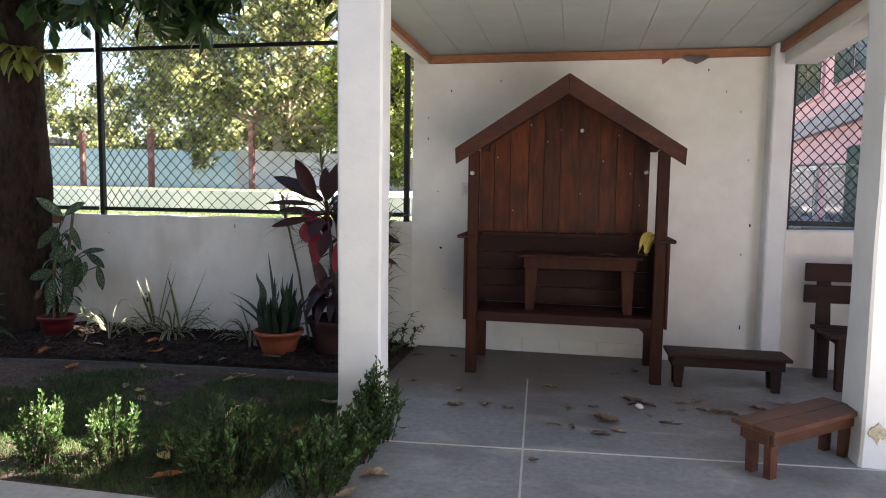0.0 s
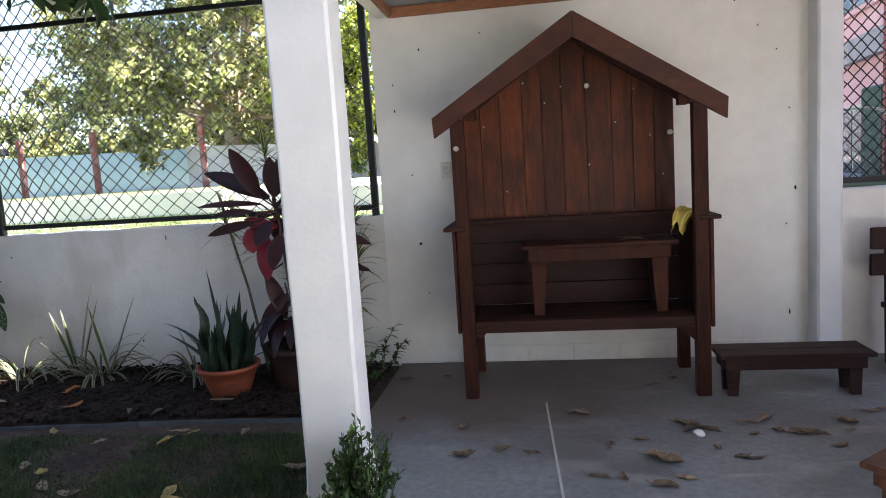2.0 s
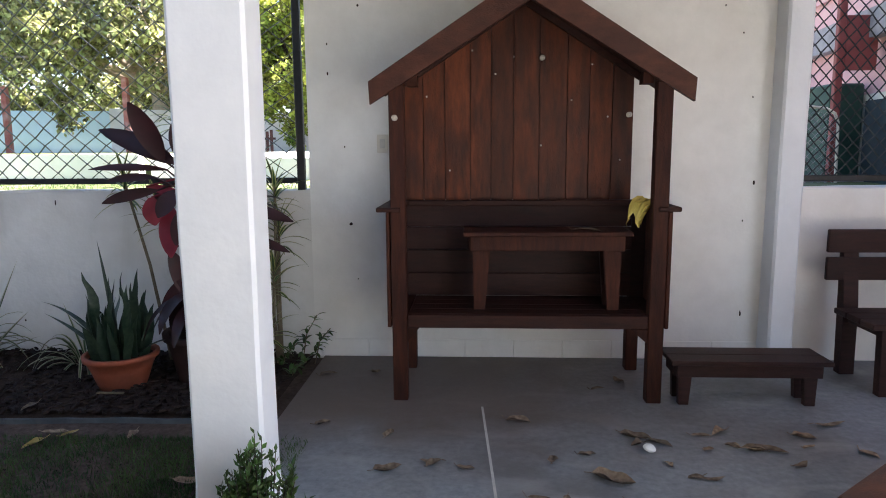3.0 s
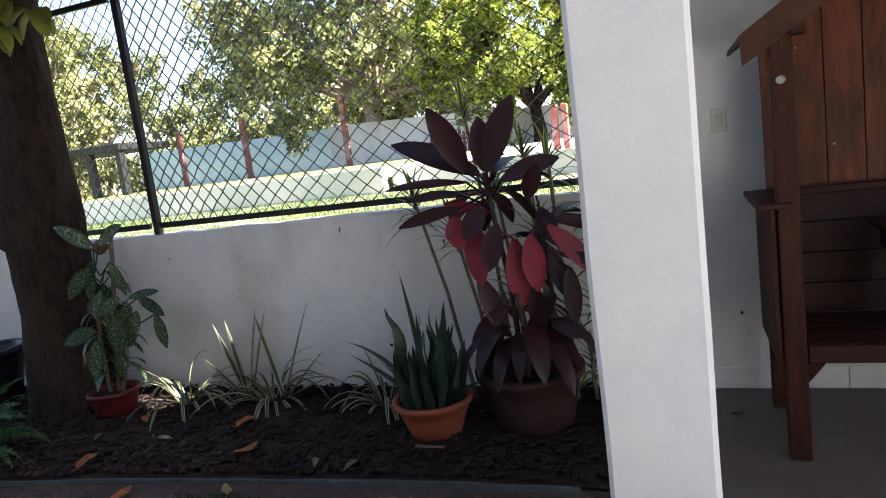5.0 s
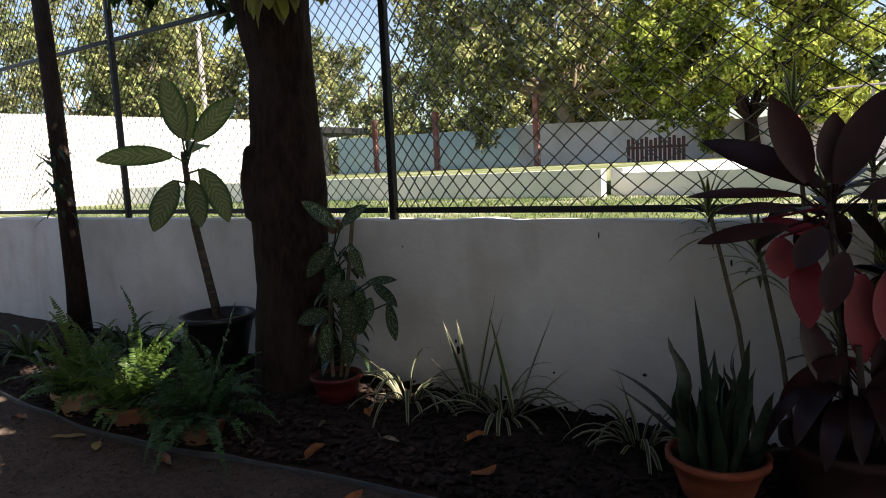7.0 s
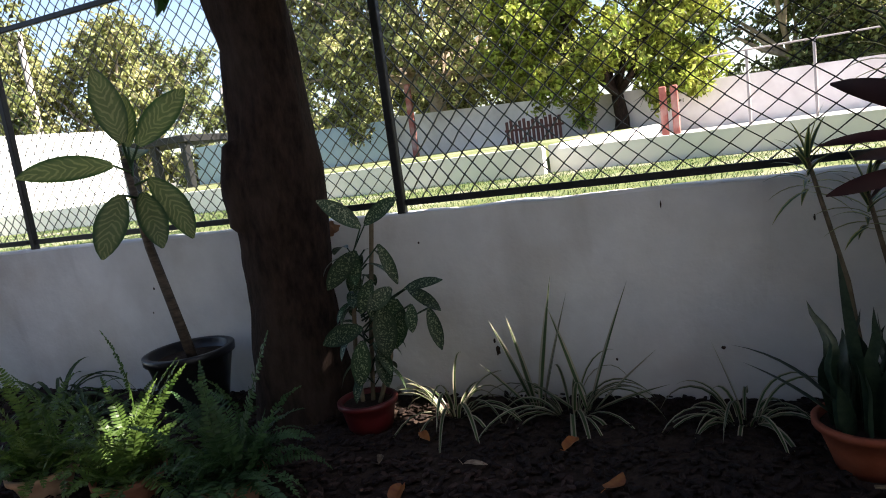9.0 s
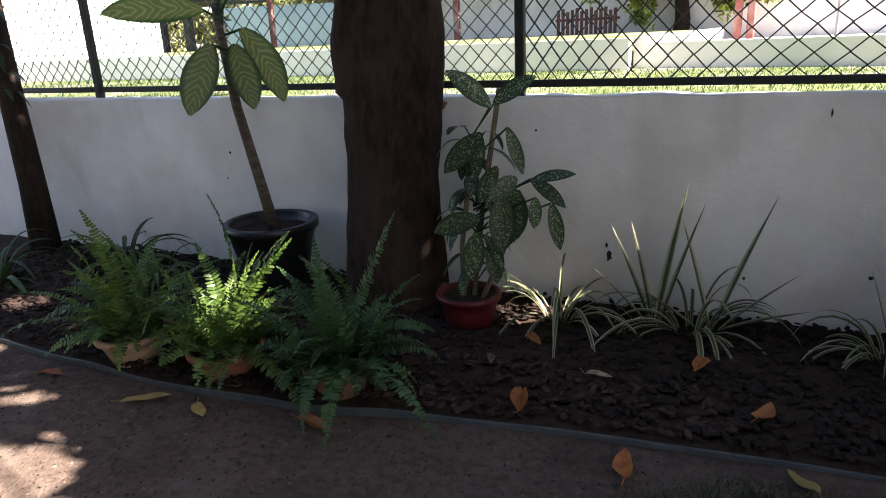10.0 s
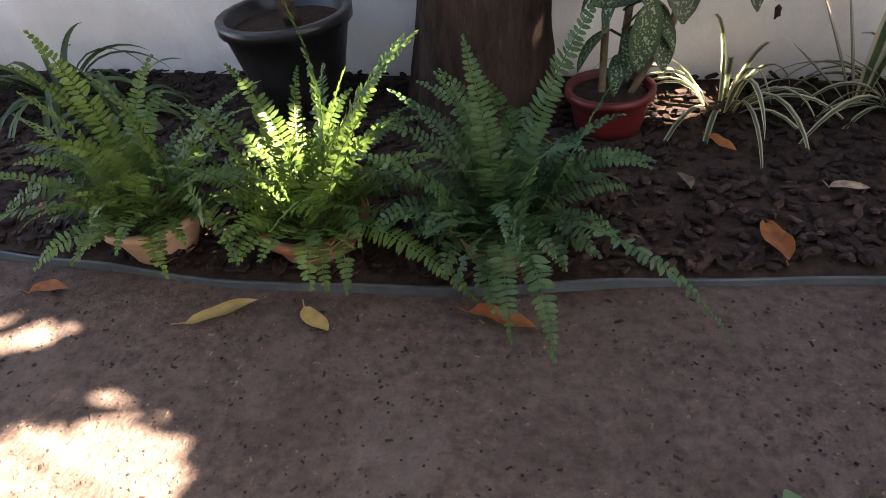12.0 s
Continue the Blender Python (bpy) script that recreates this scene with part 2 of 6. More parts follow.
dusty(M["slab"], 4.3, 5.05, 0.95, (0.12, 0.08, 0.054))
M["joint"] = surf("pale_joint", (0.5, 0.49, 0.46), (0.62, 0.6, 0.56), 20, 0.8, 0.1)
M["path"] = surf("path_concrete", (0.40, 0.39, 0.37), (0.52, 0.51, 0.48), 20, 0.85, 0.3, (0.33, 0.31, 0.28), 1.5, 0.5)
M["dirt"] = surf("sandy_soil", (0.072, 0.051, 0.042), (0.132, 0.097, 0.080), 30, 0.95, 1.0, (0.054, 0.038, 0.031), 1.9, 0.8, grain=70, spec=0.1, lo=0.34, hi=0.66, smear=((0.155, 0.123, 0.104), 3.4, 0.65, (1, 1.6, 1)))
M["soil"] = surf("dark_soil", (0.025, 0.017, 0.013), (0.06, 0.04, 0.03), 25, 0.95, 0.8, spec=0.1)
M["mulch"] = surf("bark_chip", (0.02, 0.012, 0.010), (0.066, 0.038, 0.030), 25, 0.85, 0.5, vary=0.5, spec=0.25)
M["grassland"] = surf("dry_grass_ground", (0.06, 0.088, 0.03), (0.14, 0.155, 0.065), 9, 0.95, 0.6, (0.32, 0.30, 0.23), 0.9, 0.9, spec=0.1)
M["metal"] = surf("black_painted_steel", (0.008, 0.009, 0.009), (0.02, 0.02, 0.02), 30, 0.5, 0.1)
M["wire"] = surf("dark_wire", (0.02, 0.022, 0.024), (0.05, 0.05, 0.05), 30, 0.5, 0.0, metal=0.2)
M["bark"] = surf("tree_bark", (0.012, 0.0078, 0.006), (0.042, 0.027, 0.021), 12, 0.95, 1.0, (0.078, 0.058, 0.047), 2.2, 0.4, (2, 2, 0.7), grain=26, spec=0.15)
M["farbark"] = surf("pale_bark", (0.24, 0.18, 0.13), (0.46, 0.38, 0.29), 4, 0.9, 0.5)
M["blue"] = surf("blue_painted_wall", (0.36, 0.50, 0.66), (0.44, 0.57, 0.72), 0.8, 0.8, 0.1, (0.30, 0.38, 0.46), 0.25, 0.6)
M["farwhite"] = surf("sunlit_white_wall", (0.72, 0.72, 0.72), (0.82, 0.82, 0.8), 1.0, 0.85, 0.1, (0.62, 0.62, 0.62), 0.4, 0.5)
M["greywall"] = surf("faded_block_wall", (0.66, 0.60, 0.58), (0.78, 0.73, 0.70), 1.2, 0.85, 0.2, (0.35, 0.3, 0.28), 0.5, 0.6)
M["redpost"] = surf("red_painted_post", (0.23, 0.065, 0.05), (0.34, 0.12, 0.09), 5, 0.7, 0.2, (0.5, 0.42, 0.38), 2, 0.6)
M["terra"] = surf("terracotta", (0.25, 0.058, 0.028), (0.33, 0.085, 0.042), 12, 0.7, 0.2, (0.20, 0.07, 0.045), 4, 0.7)
M["clay"] = surf("pale_terracotta", (0.29, 0.11, 0.06), (0.38, 0.16, 0.10), 12, 0.8, 0.2, (0.24, 0.13, 0.09), 5, 0.7)
M["tanpot"] = surf("tan_clay", (0.36, 0.23, 0.15), (0.48, 0.33, 0.23), 14, 0.8, 0.2)
M["brownpot"] = surf("brown_clay", (0.20, 0.10, 0.055), (0.28, 0.15, 0.085), 14, 0.8, 0.2)
M["redpot"] = surf("red_plastic", (0.085, 0.009, 0.011), (0.125, 0.014, 0.015), 6, 0.45, 0.05)
M["blackpot"] = surf("black_plastic", (0.010, 0.010, 0.012), (0.022, 0.022, 0.025), 6, 0.35, 0.05)
M["darkpot"] = surf("dark_red_clay", (0.03, 0.012, 0.010), (0.055, 0.02, 0.016), 10, 0.8, 0.2)
M["edging"] = surf("grey_blue_edging", (0.05, 0.06, 0.07), (0.09, 0.105, 0.115), 10, 0.6, 0.1)
M["pink"] = surf("pink_painted_wall", (0.60, 0.34, 0.33), (0.68, 0.42, 0.40), 2, 0.8, 0.1, (0.55, 0.38, 0.36), 0.7, 0.5)
M["grey"] = surf("grey_ledge", (0.25, 0.23, 0.23), (0.36, 0.34, 0.33), 5, 0.8, 0.2)
M["cream"] = surf("cream_frame", (0.55, 0.52, 0.42), (0.68, 0.65, 0.55), 5, 0.6, 0.1)
M["gatewood"] = surf("weathered_red_brown_wood", (0.07, 0.028, 0.022), (0.13, 0.05, 0.04), 5, 0.8, 0.2)
M["maroon"] = surf("maroon_panel", (0.20, 0.045, 0.04), (0.27, 0.07, 0.06), 4, 0.6, 0.1)
M["green"] = surf("green_sheet", (0.012, 0.045, 0.03), (0.025, 0.075, 0.05), 4, 0.6, 0.1)
M["yellow"] = surf("yellow_ribbon", (0.50, 0.37, 0.06), (0.62, 0.50, 0.13), 25, 0.6, 0.1)
M["switch"] = surf("ivory_plastic", (0.66, 0.62, 0.54), (0.7, 0.67, 0.6), 20, 0.4, 0.0)

M["crumb"] = leafy("soil_crumb", (0.028, 0.020, 0.015), (0.12, 0.09, 0.072), 30, 0.0, 0.9, island=0.01, vary=0.8)
M["canopy"] = leafy("broad_tree_leaf", (0.014, 0.036, 0.010), (0.036, 0.072, 0.018), 3, 0.22, 0.4, island=0.02, vary=0.5)
M["youngleaf"] = leafy("yellowing_leaf", (0.16, 0.17, 0.03), (0.26, 0.25, 0.05), 8, 0.45, 0.45, island=0.03, vary=0.3)
M["fartree"] = leafy("olive_tree_leaf", (0.13, 0.145, 0.045), (0.40, 0.39, 0.16), 1.4, 0.35, 0.6, island=0.03, vary=0.85)
M["yeltree"] = leafy("light_green_tree_leaf", (0.13, 0.175, 0.025), (0.36, 0.38, 0.065), 1.4, 0.38, 0.6, island=0.02, vary=0.8)
M["darktree"] = leafy("dark_tree_leaf", (0.07, 0.095, 0.035), (0.25, 0.255, 0.09), 1.2, 0.32, 0.6, island=0.03, vary=0.85)
M["fern"] = leafy("fern_green", (0.048, 0.102, 0.02), (0.11, 0.18, 0.036), 6, 0.35, 0.45, vary=0.25)
M["ferndark"] = leafy("dark_fern_green", (0.03, 0.075, 0.026), (0.06, 0.125, 0.04), 6, 0.3, 0.45, vary=0.25)
M["spider"] = leafy("striped_leaf", (0.05, 0.09, 0.03), (0.08, 0.13, 0.045), 10, 0.3, 0.45, stripe=(0.42, 0.39, 0.28))
M["snake"] = leafy("snake_plant_leaf", (0.012, 0.030, 0.018), (0.038, 0.062, 0.036), 34, 0.06, 0.4)
M["dieff"] = leafy("dumb_cane_leaf", (0.035, 0.08, 0.025), (0.065, 0.125, 0.036), 10, 0.5, 0.4, vein=(0.38, 0.39, 0.16))
M["dieffspot"] = leafy("spotted_dumb_cane_leaf", (0.012, 0.036, 0.014), (0.022, 0.055, 0.02), 10, 0.2, 0.4, spots=(0.2, 0.25, 0.14))
M["cord"] = leafy("maroon_leaf", (0.022, 0.008, 0.009), (0.046, 0.012, 0.015), 6, 0.2, 0.4)
M["cordred"] = leafy("crimson_leaf", (0.18, 0.014, 0.026), (0.28, 0.026, 0.042), 6, 0.2, 0.4)
M["song"] = leafy("variegated_leaf", (0.03, 0.07, 0.02), (0.05, 0.10, 0.03), 10, 0.3, 0.4, stripe=(0.34, 0.34, 0.13))
M["shrub"] = leafy("small_shrub_leaf", (0.03, 0.066, 0.018), (0.08, 0.14, 0.034), 8, 0.25, 0.4, island=0.025, vary=0.55)
M["grass"] = leafy("lawn_blade", (0.03, 0.065, 0.016), (0.075, 0.12, 0.032), 3, 0.25, 0.6, island=0.03, vary=0.5)
M["darkstem"] = surf("dark_plant_stem", (0.03, 0.018, 0.014), (0.07, 0.045, 0.035), 18, 0.8, 0.3)
M["canestem"] = surf("ringed_cane_stem", (0.045, 0.032, 0.022), (0.13, 0.10, 0.07), 14, 0.8, 0.4, (0.03, 0.022, 0.016), 9, 0.7, (1, 1, 4))
M["stem"] = surf("plant_stem", (0.10, 0.075, 0.045), (0.2, 0.16, 0.10), 18, 0.8, 0.3)
M["dry"] = leafy("dry_brown_leaf", (0.15, 0.10, 0.065), (0.33, 0.25, 0.17), 40, 0.1, 0.75, vary=0.45)
M["orange"] = leafy("orange_leaf", (0.28, 0.075, 0.017), (0.44, 0.16, 0.035), 22, 0.15, 0.5, vary=0.25)
M["yleaf"] = leafy("yellow_fallen_leaf", (0.32, 0.22, 0.06), (0.46, 0.35, 0.12), 14, 0.15, 0.5, vary=0.2)
M["gleaf"] = leafy("fresh_green_leaf", (0.05, 0.115, 0.04), (0.085, 0.165, 0.06), 10, 0.2, 0.4, vary=0.15)


def glassy(name):
    m, n, l, b = nodes_of(name)
    b.inputs["Base Color"].default_value = (0.9, 0.9, 0.92, 1)
    b.inputs["Roughness"].default_value = 0.06
    b.inputs["Transmission Weight"].default_value = 0.94
    b.inputs["IOR"].default_value = 1.42
    return m


def pane_mat(name):
    m, n, l, b = nodes_of(name)
    tc = n.new("ShaderNodeTexCoord")
    a = n.new("ShaderNodeTexNoise")
    a.inputs["Scale"].default_value = 1.5
    l.new(tc.outputs["Object"], a.inputs["Vector"])
    r = n.new("ShaderNodeValToRGB")
    r.color_ramp.elements[0].color, r.color_ramp.elements[1].color = (0.02, 0.03, 0.035, 1), (0.07, 0.09, 0.1, 1)
    l.new(a.outputs["Fac"], r.inputs["Fac"])
    l.new(r.outputs["Color"], b.inputs["Base Color"])
    b.inputs["Roughness"].default_value = 0.12
    return m


M["glass"] = glassy("clear_glass")
M["pane"] = pane_mat("dark_window_glass")

# ---- mesh tools ----
ORG = {}


def thing(name, at, label, category, group="", kind=""):
    ob = new(name)
    ob.empty_display_size = 0.1
    ob.location = at
    ORG[ob.name] = Vector(at)
    return tagged(ob, label, category, group, kind)


def part(name, bm, material, parent=None, label="", smooth=False):
    me = bpy.data.meshes.new(name)
    if parent is not None:
        bmesh.ops.translate(bm, verts=bm.verts, vec=-ORG[parent.name])
    bm.to_mesh(me)
    bm.free()
    me.materials.append(material)
    if smooth:
        me.shade_smooth()
    ob = new(name, me)
    if parent is not None:
        ob.parent = parent
        ORG[ob.name] = ORG[parent.name]
    else:
        ORG[ob.name] = Vector((0, 0, 0))
    if label:
        ob["label"] = label
    return ob


def whole(name, bm, material, label, category="", group="", kind="", smooth=False):
    return tagged(part(name, bm, material, None, "", smooth), label, category, group, kind)


def box(bm, x0, x1, y0, y1, z0, z1, bev=0.0, turn=None):
    r = bmesh.ops.create_cube(bm, size=1.0)
    vs = r["verts"]
    bmesh.ops.scale(bm, verts=vs, vec=(x1 - x0, y1 - y0, z1 - z0))
    if bev:
        es = list({e for v in vs for e in v.link_edges})
        r2 = bmesh.ops.bevel(bm, geom=es, offset=bev, segments=1, affect="EDGES")
        vs = list({v for f in r2["faces"] for v in f.verts} | {v for v in vs if v.is_valid})
    c = Vector(((x0 + x1) / 2, (y0 + y1) / 2, (z0 + z1) / 2))
    if turn is not None:
        bmesh.ops.transform(bm, matrix=turn, verts=vs)
    bmesh.ops.translate(bm, verts=vs, vec=c)
    return vs


def boxed(*a, **k):
    bm = bmesh.new()
    box(bm, *a, **k)
    return bm


def prism(pts, axis_from, axis_to, axis="y"):
    """A solid with the outline pts (in the two other axes) between two places on one axis."""
    bm = bmesh.new()
    rings = []
    for v in (axis_from, axis_to):
        if axis == "y":
            rings.append([bm.verts.new((p[0], v, p[1])) for p in pts])
        elif axis == "x":
            rings.append([bm.verts.new((v, p[0], p[1])) for p in pts])
        else:
            rings.append([bm.verts.new((p[0], p[1], v)) for p in pts])
    n = len(pts)
    for i in range(n):
        bm.faces.new((rings[0][i], rings[0][(i + 1) % n], rings[1][(i + 1) % n], rings[1][i]))
    bm.faces.new(rings[0])
    bm.faces.new(rings[1][::-1])
    bmesh.ops.recalc_face_normals(bm, faces=bm.faces)
    return bm


def tube(bm, pts, radii, n=6, cap=True):
    pts = [Vector(p) for p in pts]
    if isinstance(radii, (int, float)):
        radii = [radii] * len(pts)
    rings = []
    for i, p in enumerate(pts):
        d = (pts[min(i + 1, len(pts) - 1)] - pts[max(i - 1, 0)]).normalized()
        u = d.cross(Vector((0, 0, 1)) if abs(d.z) < 0.9 else Vector((0, 1, 0))).normalized()
        w = d.cross(u)
        rings.append([bm.verts.new(p + (u * math.cos(2 * math.pi * k / n) + w * math.sin(2 * math.pi * k / n)) * radii[i]) for k in range(n)])
    for a, b in zip(rings, rings[1:]):
        for k in range(n):
            bm.faces.new((a[k], a[(k + 1) % n], b[(k + 1) % n], b[k]))
    if cap:
        bm.faces.new(rings[0][::-1])
        bm.faces.new(rings[-1])


def lathe(profile, at=(0, 0, 0), n=28):
    """Turns a profile of (radius, height) round the upright axis."""
    bm = bmesh.new()
    rings = [[bm.verts.new((at[0] + r * math.cos(2 * math.pi * k / n), at[1] + r * math.sin(2 * math.pi * k / n), at[2] + z)) for k in range(n)] for r, z in profile]
    for a, b in zip(rings, rings[1:]):
        for k in range(n):
            bm.faces.new((a[k], a[(k + 1) % n], b[(k + 1) % n], b[k]))
    bm.faces.new(rings[0][::-1])
    bm.faces.new(rings[-1])
    bmesh.ops.recalc_face_normals(bm, faces=bm.faces)
    return bm


def blade(bm, base, way, length, width, droop=0.3, seg=6, shape="lance", fold=0.25, twist=None, face=None):
    """A leaf with a folded midrib that starts at base along way and bends down by droop. UV runs across and along it."""
    uv = bm.loops.layers.uv.verify()
    way = Vector(way).normalized()
    p = Vector(base)
    side = way.cross(Vector((0, 0, 1)))
    side = side.normalized() if side.length > 0.05 else Vector((1, 0, 0))
    if twist is not None:
        side = Matrix.Rotation(twist, 3, way) @ side
    if face is not None:
        side = way.cross(Vector(face)).normalized()
    rows = []
    for i in range(seg + 1):
        s = i / seg
        if shape == "lance":
            w = width * (math.sin(math.pi * (0.08 + 0.92 * s) ** 0.75) if s < 1 else 0.02)
        elif shape == "strap":
            w = width * (1 - s ** 3) * (0.7 + 0.3 * min(1, s * 4))
        else:
            w = width * max(0.04, math.sin(math.pi * (0.04 + 0.95 * s)) ** 0.7)
        up = side.cross(way).normalized()
        rows.append((bm.verts.new(p - side * w / 2 + up * w * fold * 0.5), bm.verts.new(p), bm.verts.new(p + side * w / 2 + up * w * fold * 0.5), s))
        p = p + way * (length / seg)
        way = (way + Vector((0, 0, -1)) * droop * 2.0 / seg).normalized()
        s2 = side - way * side.dot(way)
        side = s2.normalized()
    for a, b in zip(rows, rows[1:]):
        for k in (0, 1):
            f = bm.faces.new((a[k], a[k + 1], b[k + 1], b[k]))
            for lp, c in zip(f.loops, ((k / 2, a[3]), ((k + 1) / 2, a[3]), ((k + 1) / 2, b[3]), (k / 2, b[3]))):
                lp[uv].uv = c
            f.smooth = True


def ball_dir(rng, zmin=-1.0):
    while True:
        v = Vector((rng.uniform(-1, 1), rng.uniform(-1, 1), rng.uniform(-1, 1)))
        if 0.1 < v.length <= 1 and v.normalized().z >= zmin:
            return v.normalized()


def leaf_cards(verts, faces, p, d, length, width, rng):
    """One small folded leaf, as two triangles on each side of its rib, added to plain lists."""
    side = d.cross(ball_dir(rng))
    if side.length < 0.05:
        side = d.cross(Vector((0, 0, 1)))
    side = side.normalized() * width / 2
    k = len(verts)
    up = side.cross(d).normalized() * width * 0.15
    verts.extend((p, p + d * length * 0.5 + side + up, p + d * length, p + d * length * 0.5 - side + up))
    faces.append((k, k + 1, k + 2))
    faces.append((k, k + 2, k + 3))


def list_mesh(name, verts, faces, material, parent=None):
    me = bpy.data.meshes.new(name)
    o = ORG[parent.name] if parent is not None else Vector((0, 0, 0))
    me.from_pydata([tuple(v - o) for v in verts], [], faces)
    me.materials.append(material)
    ob = new(name, me)
    if parent is not None:
        ob.parent = parent
    ORG[ob.name] = o
    return ob

# ---- ground, walls, shelter ----
WALL_Y = 6.12
OUT_Z = 1.05


def sheet(name, x0, x1, y0, y1, z, nx, ny, rough_z, material, label, seed=0):
    bm = bmesh.new()
    grid = [[bm.verts.new((x0 + (x1 - x0) * i / nx, y0 + (y1 - y0) * j / ny, z + rough_z * noise.noise(Vector((x0 + (x1 - x0) * i / nx, y0 + (y1 - y0) * j / ny, seed)) * 1.7))) for i in range(nx + 1)] for j in range(ny + 1)]
    for j in range(ny):
        for i in range(nx):
            bm.faces.new((grid[j][i], grid[j][i + 1], grid[j + 1][i + 1], grid[j + 1][i]))
    return whole(name, bm, material, label, "ground", kind="structure", smooth=True)


sheet("ground", -16, 4.0, 2.79, 6.12, -0.012, 160, 30, 0.016, M["dirt"], "bare sandy brown garden soil with small stones")
sheet("ground_outside", -420, 420, 6.27, 900, OUT_Z, 60, 60, 0.0, M["grassland"], "dry sunlit grass ground beyond the fence")
whole("pavement", boxed(-16, 6, -6.0, 2.79, -0.3, -0.005), M["path"], "pale concrete walking path", "pavement", kind="structure")
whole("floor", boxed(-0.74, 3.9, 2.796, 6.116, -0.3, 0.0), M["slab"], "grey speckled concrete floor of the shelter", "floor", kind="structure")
whole("floor_joint_1", prism([(0.478, 2.80), (0.490, 2.80), (0.366, 5.2), (0.354, 5.2)], 0.0, 0.0035, "z"), M["joint"], "pale joint line in the concrete floor", "joint", kind="structure")
whole("floor_joint_2", prism([(-0.74, 3.685), (3.4, 3.995), (3.4, 4.007), (-0.74, 3.697)], 0.0, 0.003, "z"), M["joint"], "pale joint line in the concrete floor", "joint", kind="structure")


def wall_block(name, x0, x1, z1, label, material, worn=0.006):
    bm = bmesh.new()
    nx = max(2, int((x1 - x0) / 0.12))
    prof = [(WALL_Y, -0.3), (WALL_Y, z1 - 0.012), (WALL_Y + 0.014, z1), (WALL_Y + 0.15, z1), (WALL_Y + 0.15, -0.3)]
    rows = []
    for i in range(nx + 1):
        x = x0 + (x1 - x0) * i / nx
        r = []
        for k, (y, z) in enumerate(prof):
            w = worn * noise.noise(Vector((x * 3.1, k * 0.7, z1))) if 0 < k < 4 else 0.0
            r.append(bm.verts.new((x, y, z + w)))
        rows.append(r)
    for a, b in zip(rows, rows[1:]):
        for k in range(4):
            bm.faces.new((a[k], b[k], b[k + 1], a[k + 1]))
    bm.faces.new(rows[0])
    bm.faces.new(rows[-1][::-1])
    bmesh.ops.recalc_face_normals(bm, faces=bm.faces)
    return whole(name, bm, material, label, "wall", kind="structure")


wall_block("wall_north", -16.0, -0.805, 1.165, "low cream plastered garden wall with a worn sunlit top", M["wall"], 0.016)
wall_block("wall_shelter", -0.805, 2.222, 2.85, "cream painted back wall of the shelter with small stains", M["white"], 0.0)
wall_block("wall_north_east", 2.382, 4.2, 1.17, "low whitewashed wall with flaking paint", M["white"], 0.01)

# plinth blocks along the foot of the shelter wall
plinth = thing("plinth", (0.7, WALL_Y, 0), "row of white painted blocks along the wall foot", "plinth", kind="structure")
x = -0.76
while x < 2.15:
    w = 0.335
    part("block", boxed(x, min(x + w - 0.006, 2.215), WALL_Y - 0.008, WALL_Y - 0.0005, 0.002, 0.125, 0.003), M["white"], plinth)
    x += w


def pillar(name, x0, x1, y0, y1, z1, label):
    bm = bmesh.new()
    rows = []
    nz = 24
    for i in range(nz + 1):
        z = -0.05 + (z1 + 0.05) * i / nz
        grow = 0.02 * max(0, 1 - z / 0.12) if z < 0.12 else 0
        c = 0.014
        ring = [(x0 + c, y0), (x1 - c, y0), (x1, y0 + c), (x1, y1 - c), (x1 - c, y1), (x0 + c, y1), (x0, y1 - c), (x0, y0 + c)]
        cx, cy = (x0 + x1) / 2, (y0 + y1) / 2
        rows.append([bm.verts.new((cx + (px - cx) * (1 + grow * 4) + 0.006 * noise.noise(Vector((px * 3, py * 3, z * 2.2))), cy + (py - cy) * (1 + grow * 4) + 0.006 * noise.noise(Vector((px * 3 + 9, py * 3, z * 2.2))), z)) for px, py in ring])
    for a, b in zip(rows, rows[1:]):
        for k in range(8):
            bm.faces.new((a[k], a[(k + 1) % 8], b[(k + 1) % 8], b[k]))
    bm.faces.new(rows[0][::-1])
    bm.faces.new(rows[-1])
    return whole(name, bm, M["pillar"], label, "pillar", "pillars of the shelter", "structure")


pillar("pillar_1", -0.745, -0.464, 3.95, 4.14, 2.70, "square white plastered pillar at the garden edge")
pillar("pillar_2", 2.245, 2.545, 3.95, 4.25, 2.70, "square white plastered pillar with a stained foot")
pillar("pillar_3", 2.222, 2.382, 5.95, 6.27, 2.70, "white plastered corner column in the back wall")

rng = random.Random(61)
for cx, cz, w, h in ((2.32, 0.195, 0.05, 0.055), (2.40, 0.17, 0.05, 0.03)):
    pts = [(cx + w * rng.uniform(0.5, 1.25) * math.cos(k * 0.2618), cz + h * rng.uniform(0.5, 1.25) * math.sin(k * 0.2618)) for k in range(24)]
    whole("paint_scar", prism(pts, 3.9435, 3.9485), M["raw"], "flaked patch of bare ochre cement on the pillar", "scar", "flaked patches on the pillar", "structure")

# roof, beams, ceiling
whole("roof", boxed(-1.05, 2.85, 3.62, 6.72, 2.882, 2.97, 0.01), M["grey"], "flat roof slab of the shelter", "roof", kind="structure")
# unseen block on the roof, added for the straight shadow edge on the soil
whole("roof_shadow_block", boxed(-1.05, 2.85, 3.62, 4.42, 2.971, 4.16, 0.01), M["white"], "plain white block added on the shelter roof to cast shade", "parapet", kind="structure")
whole("beam_1", boxed(-0.745, 2.545, 3.95, 4.2, 2.70, 2.88, 0.008), M["white"], "white front beam of the shelter", "beam", kind="structure")
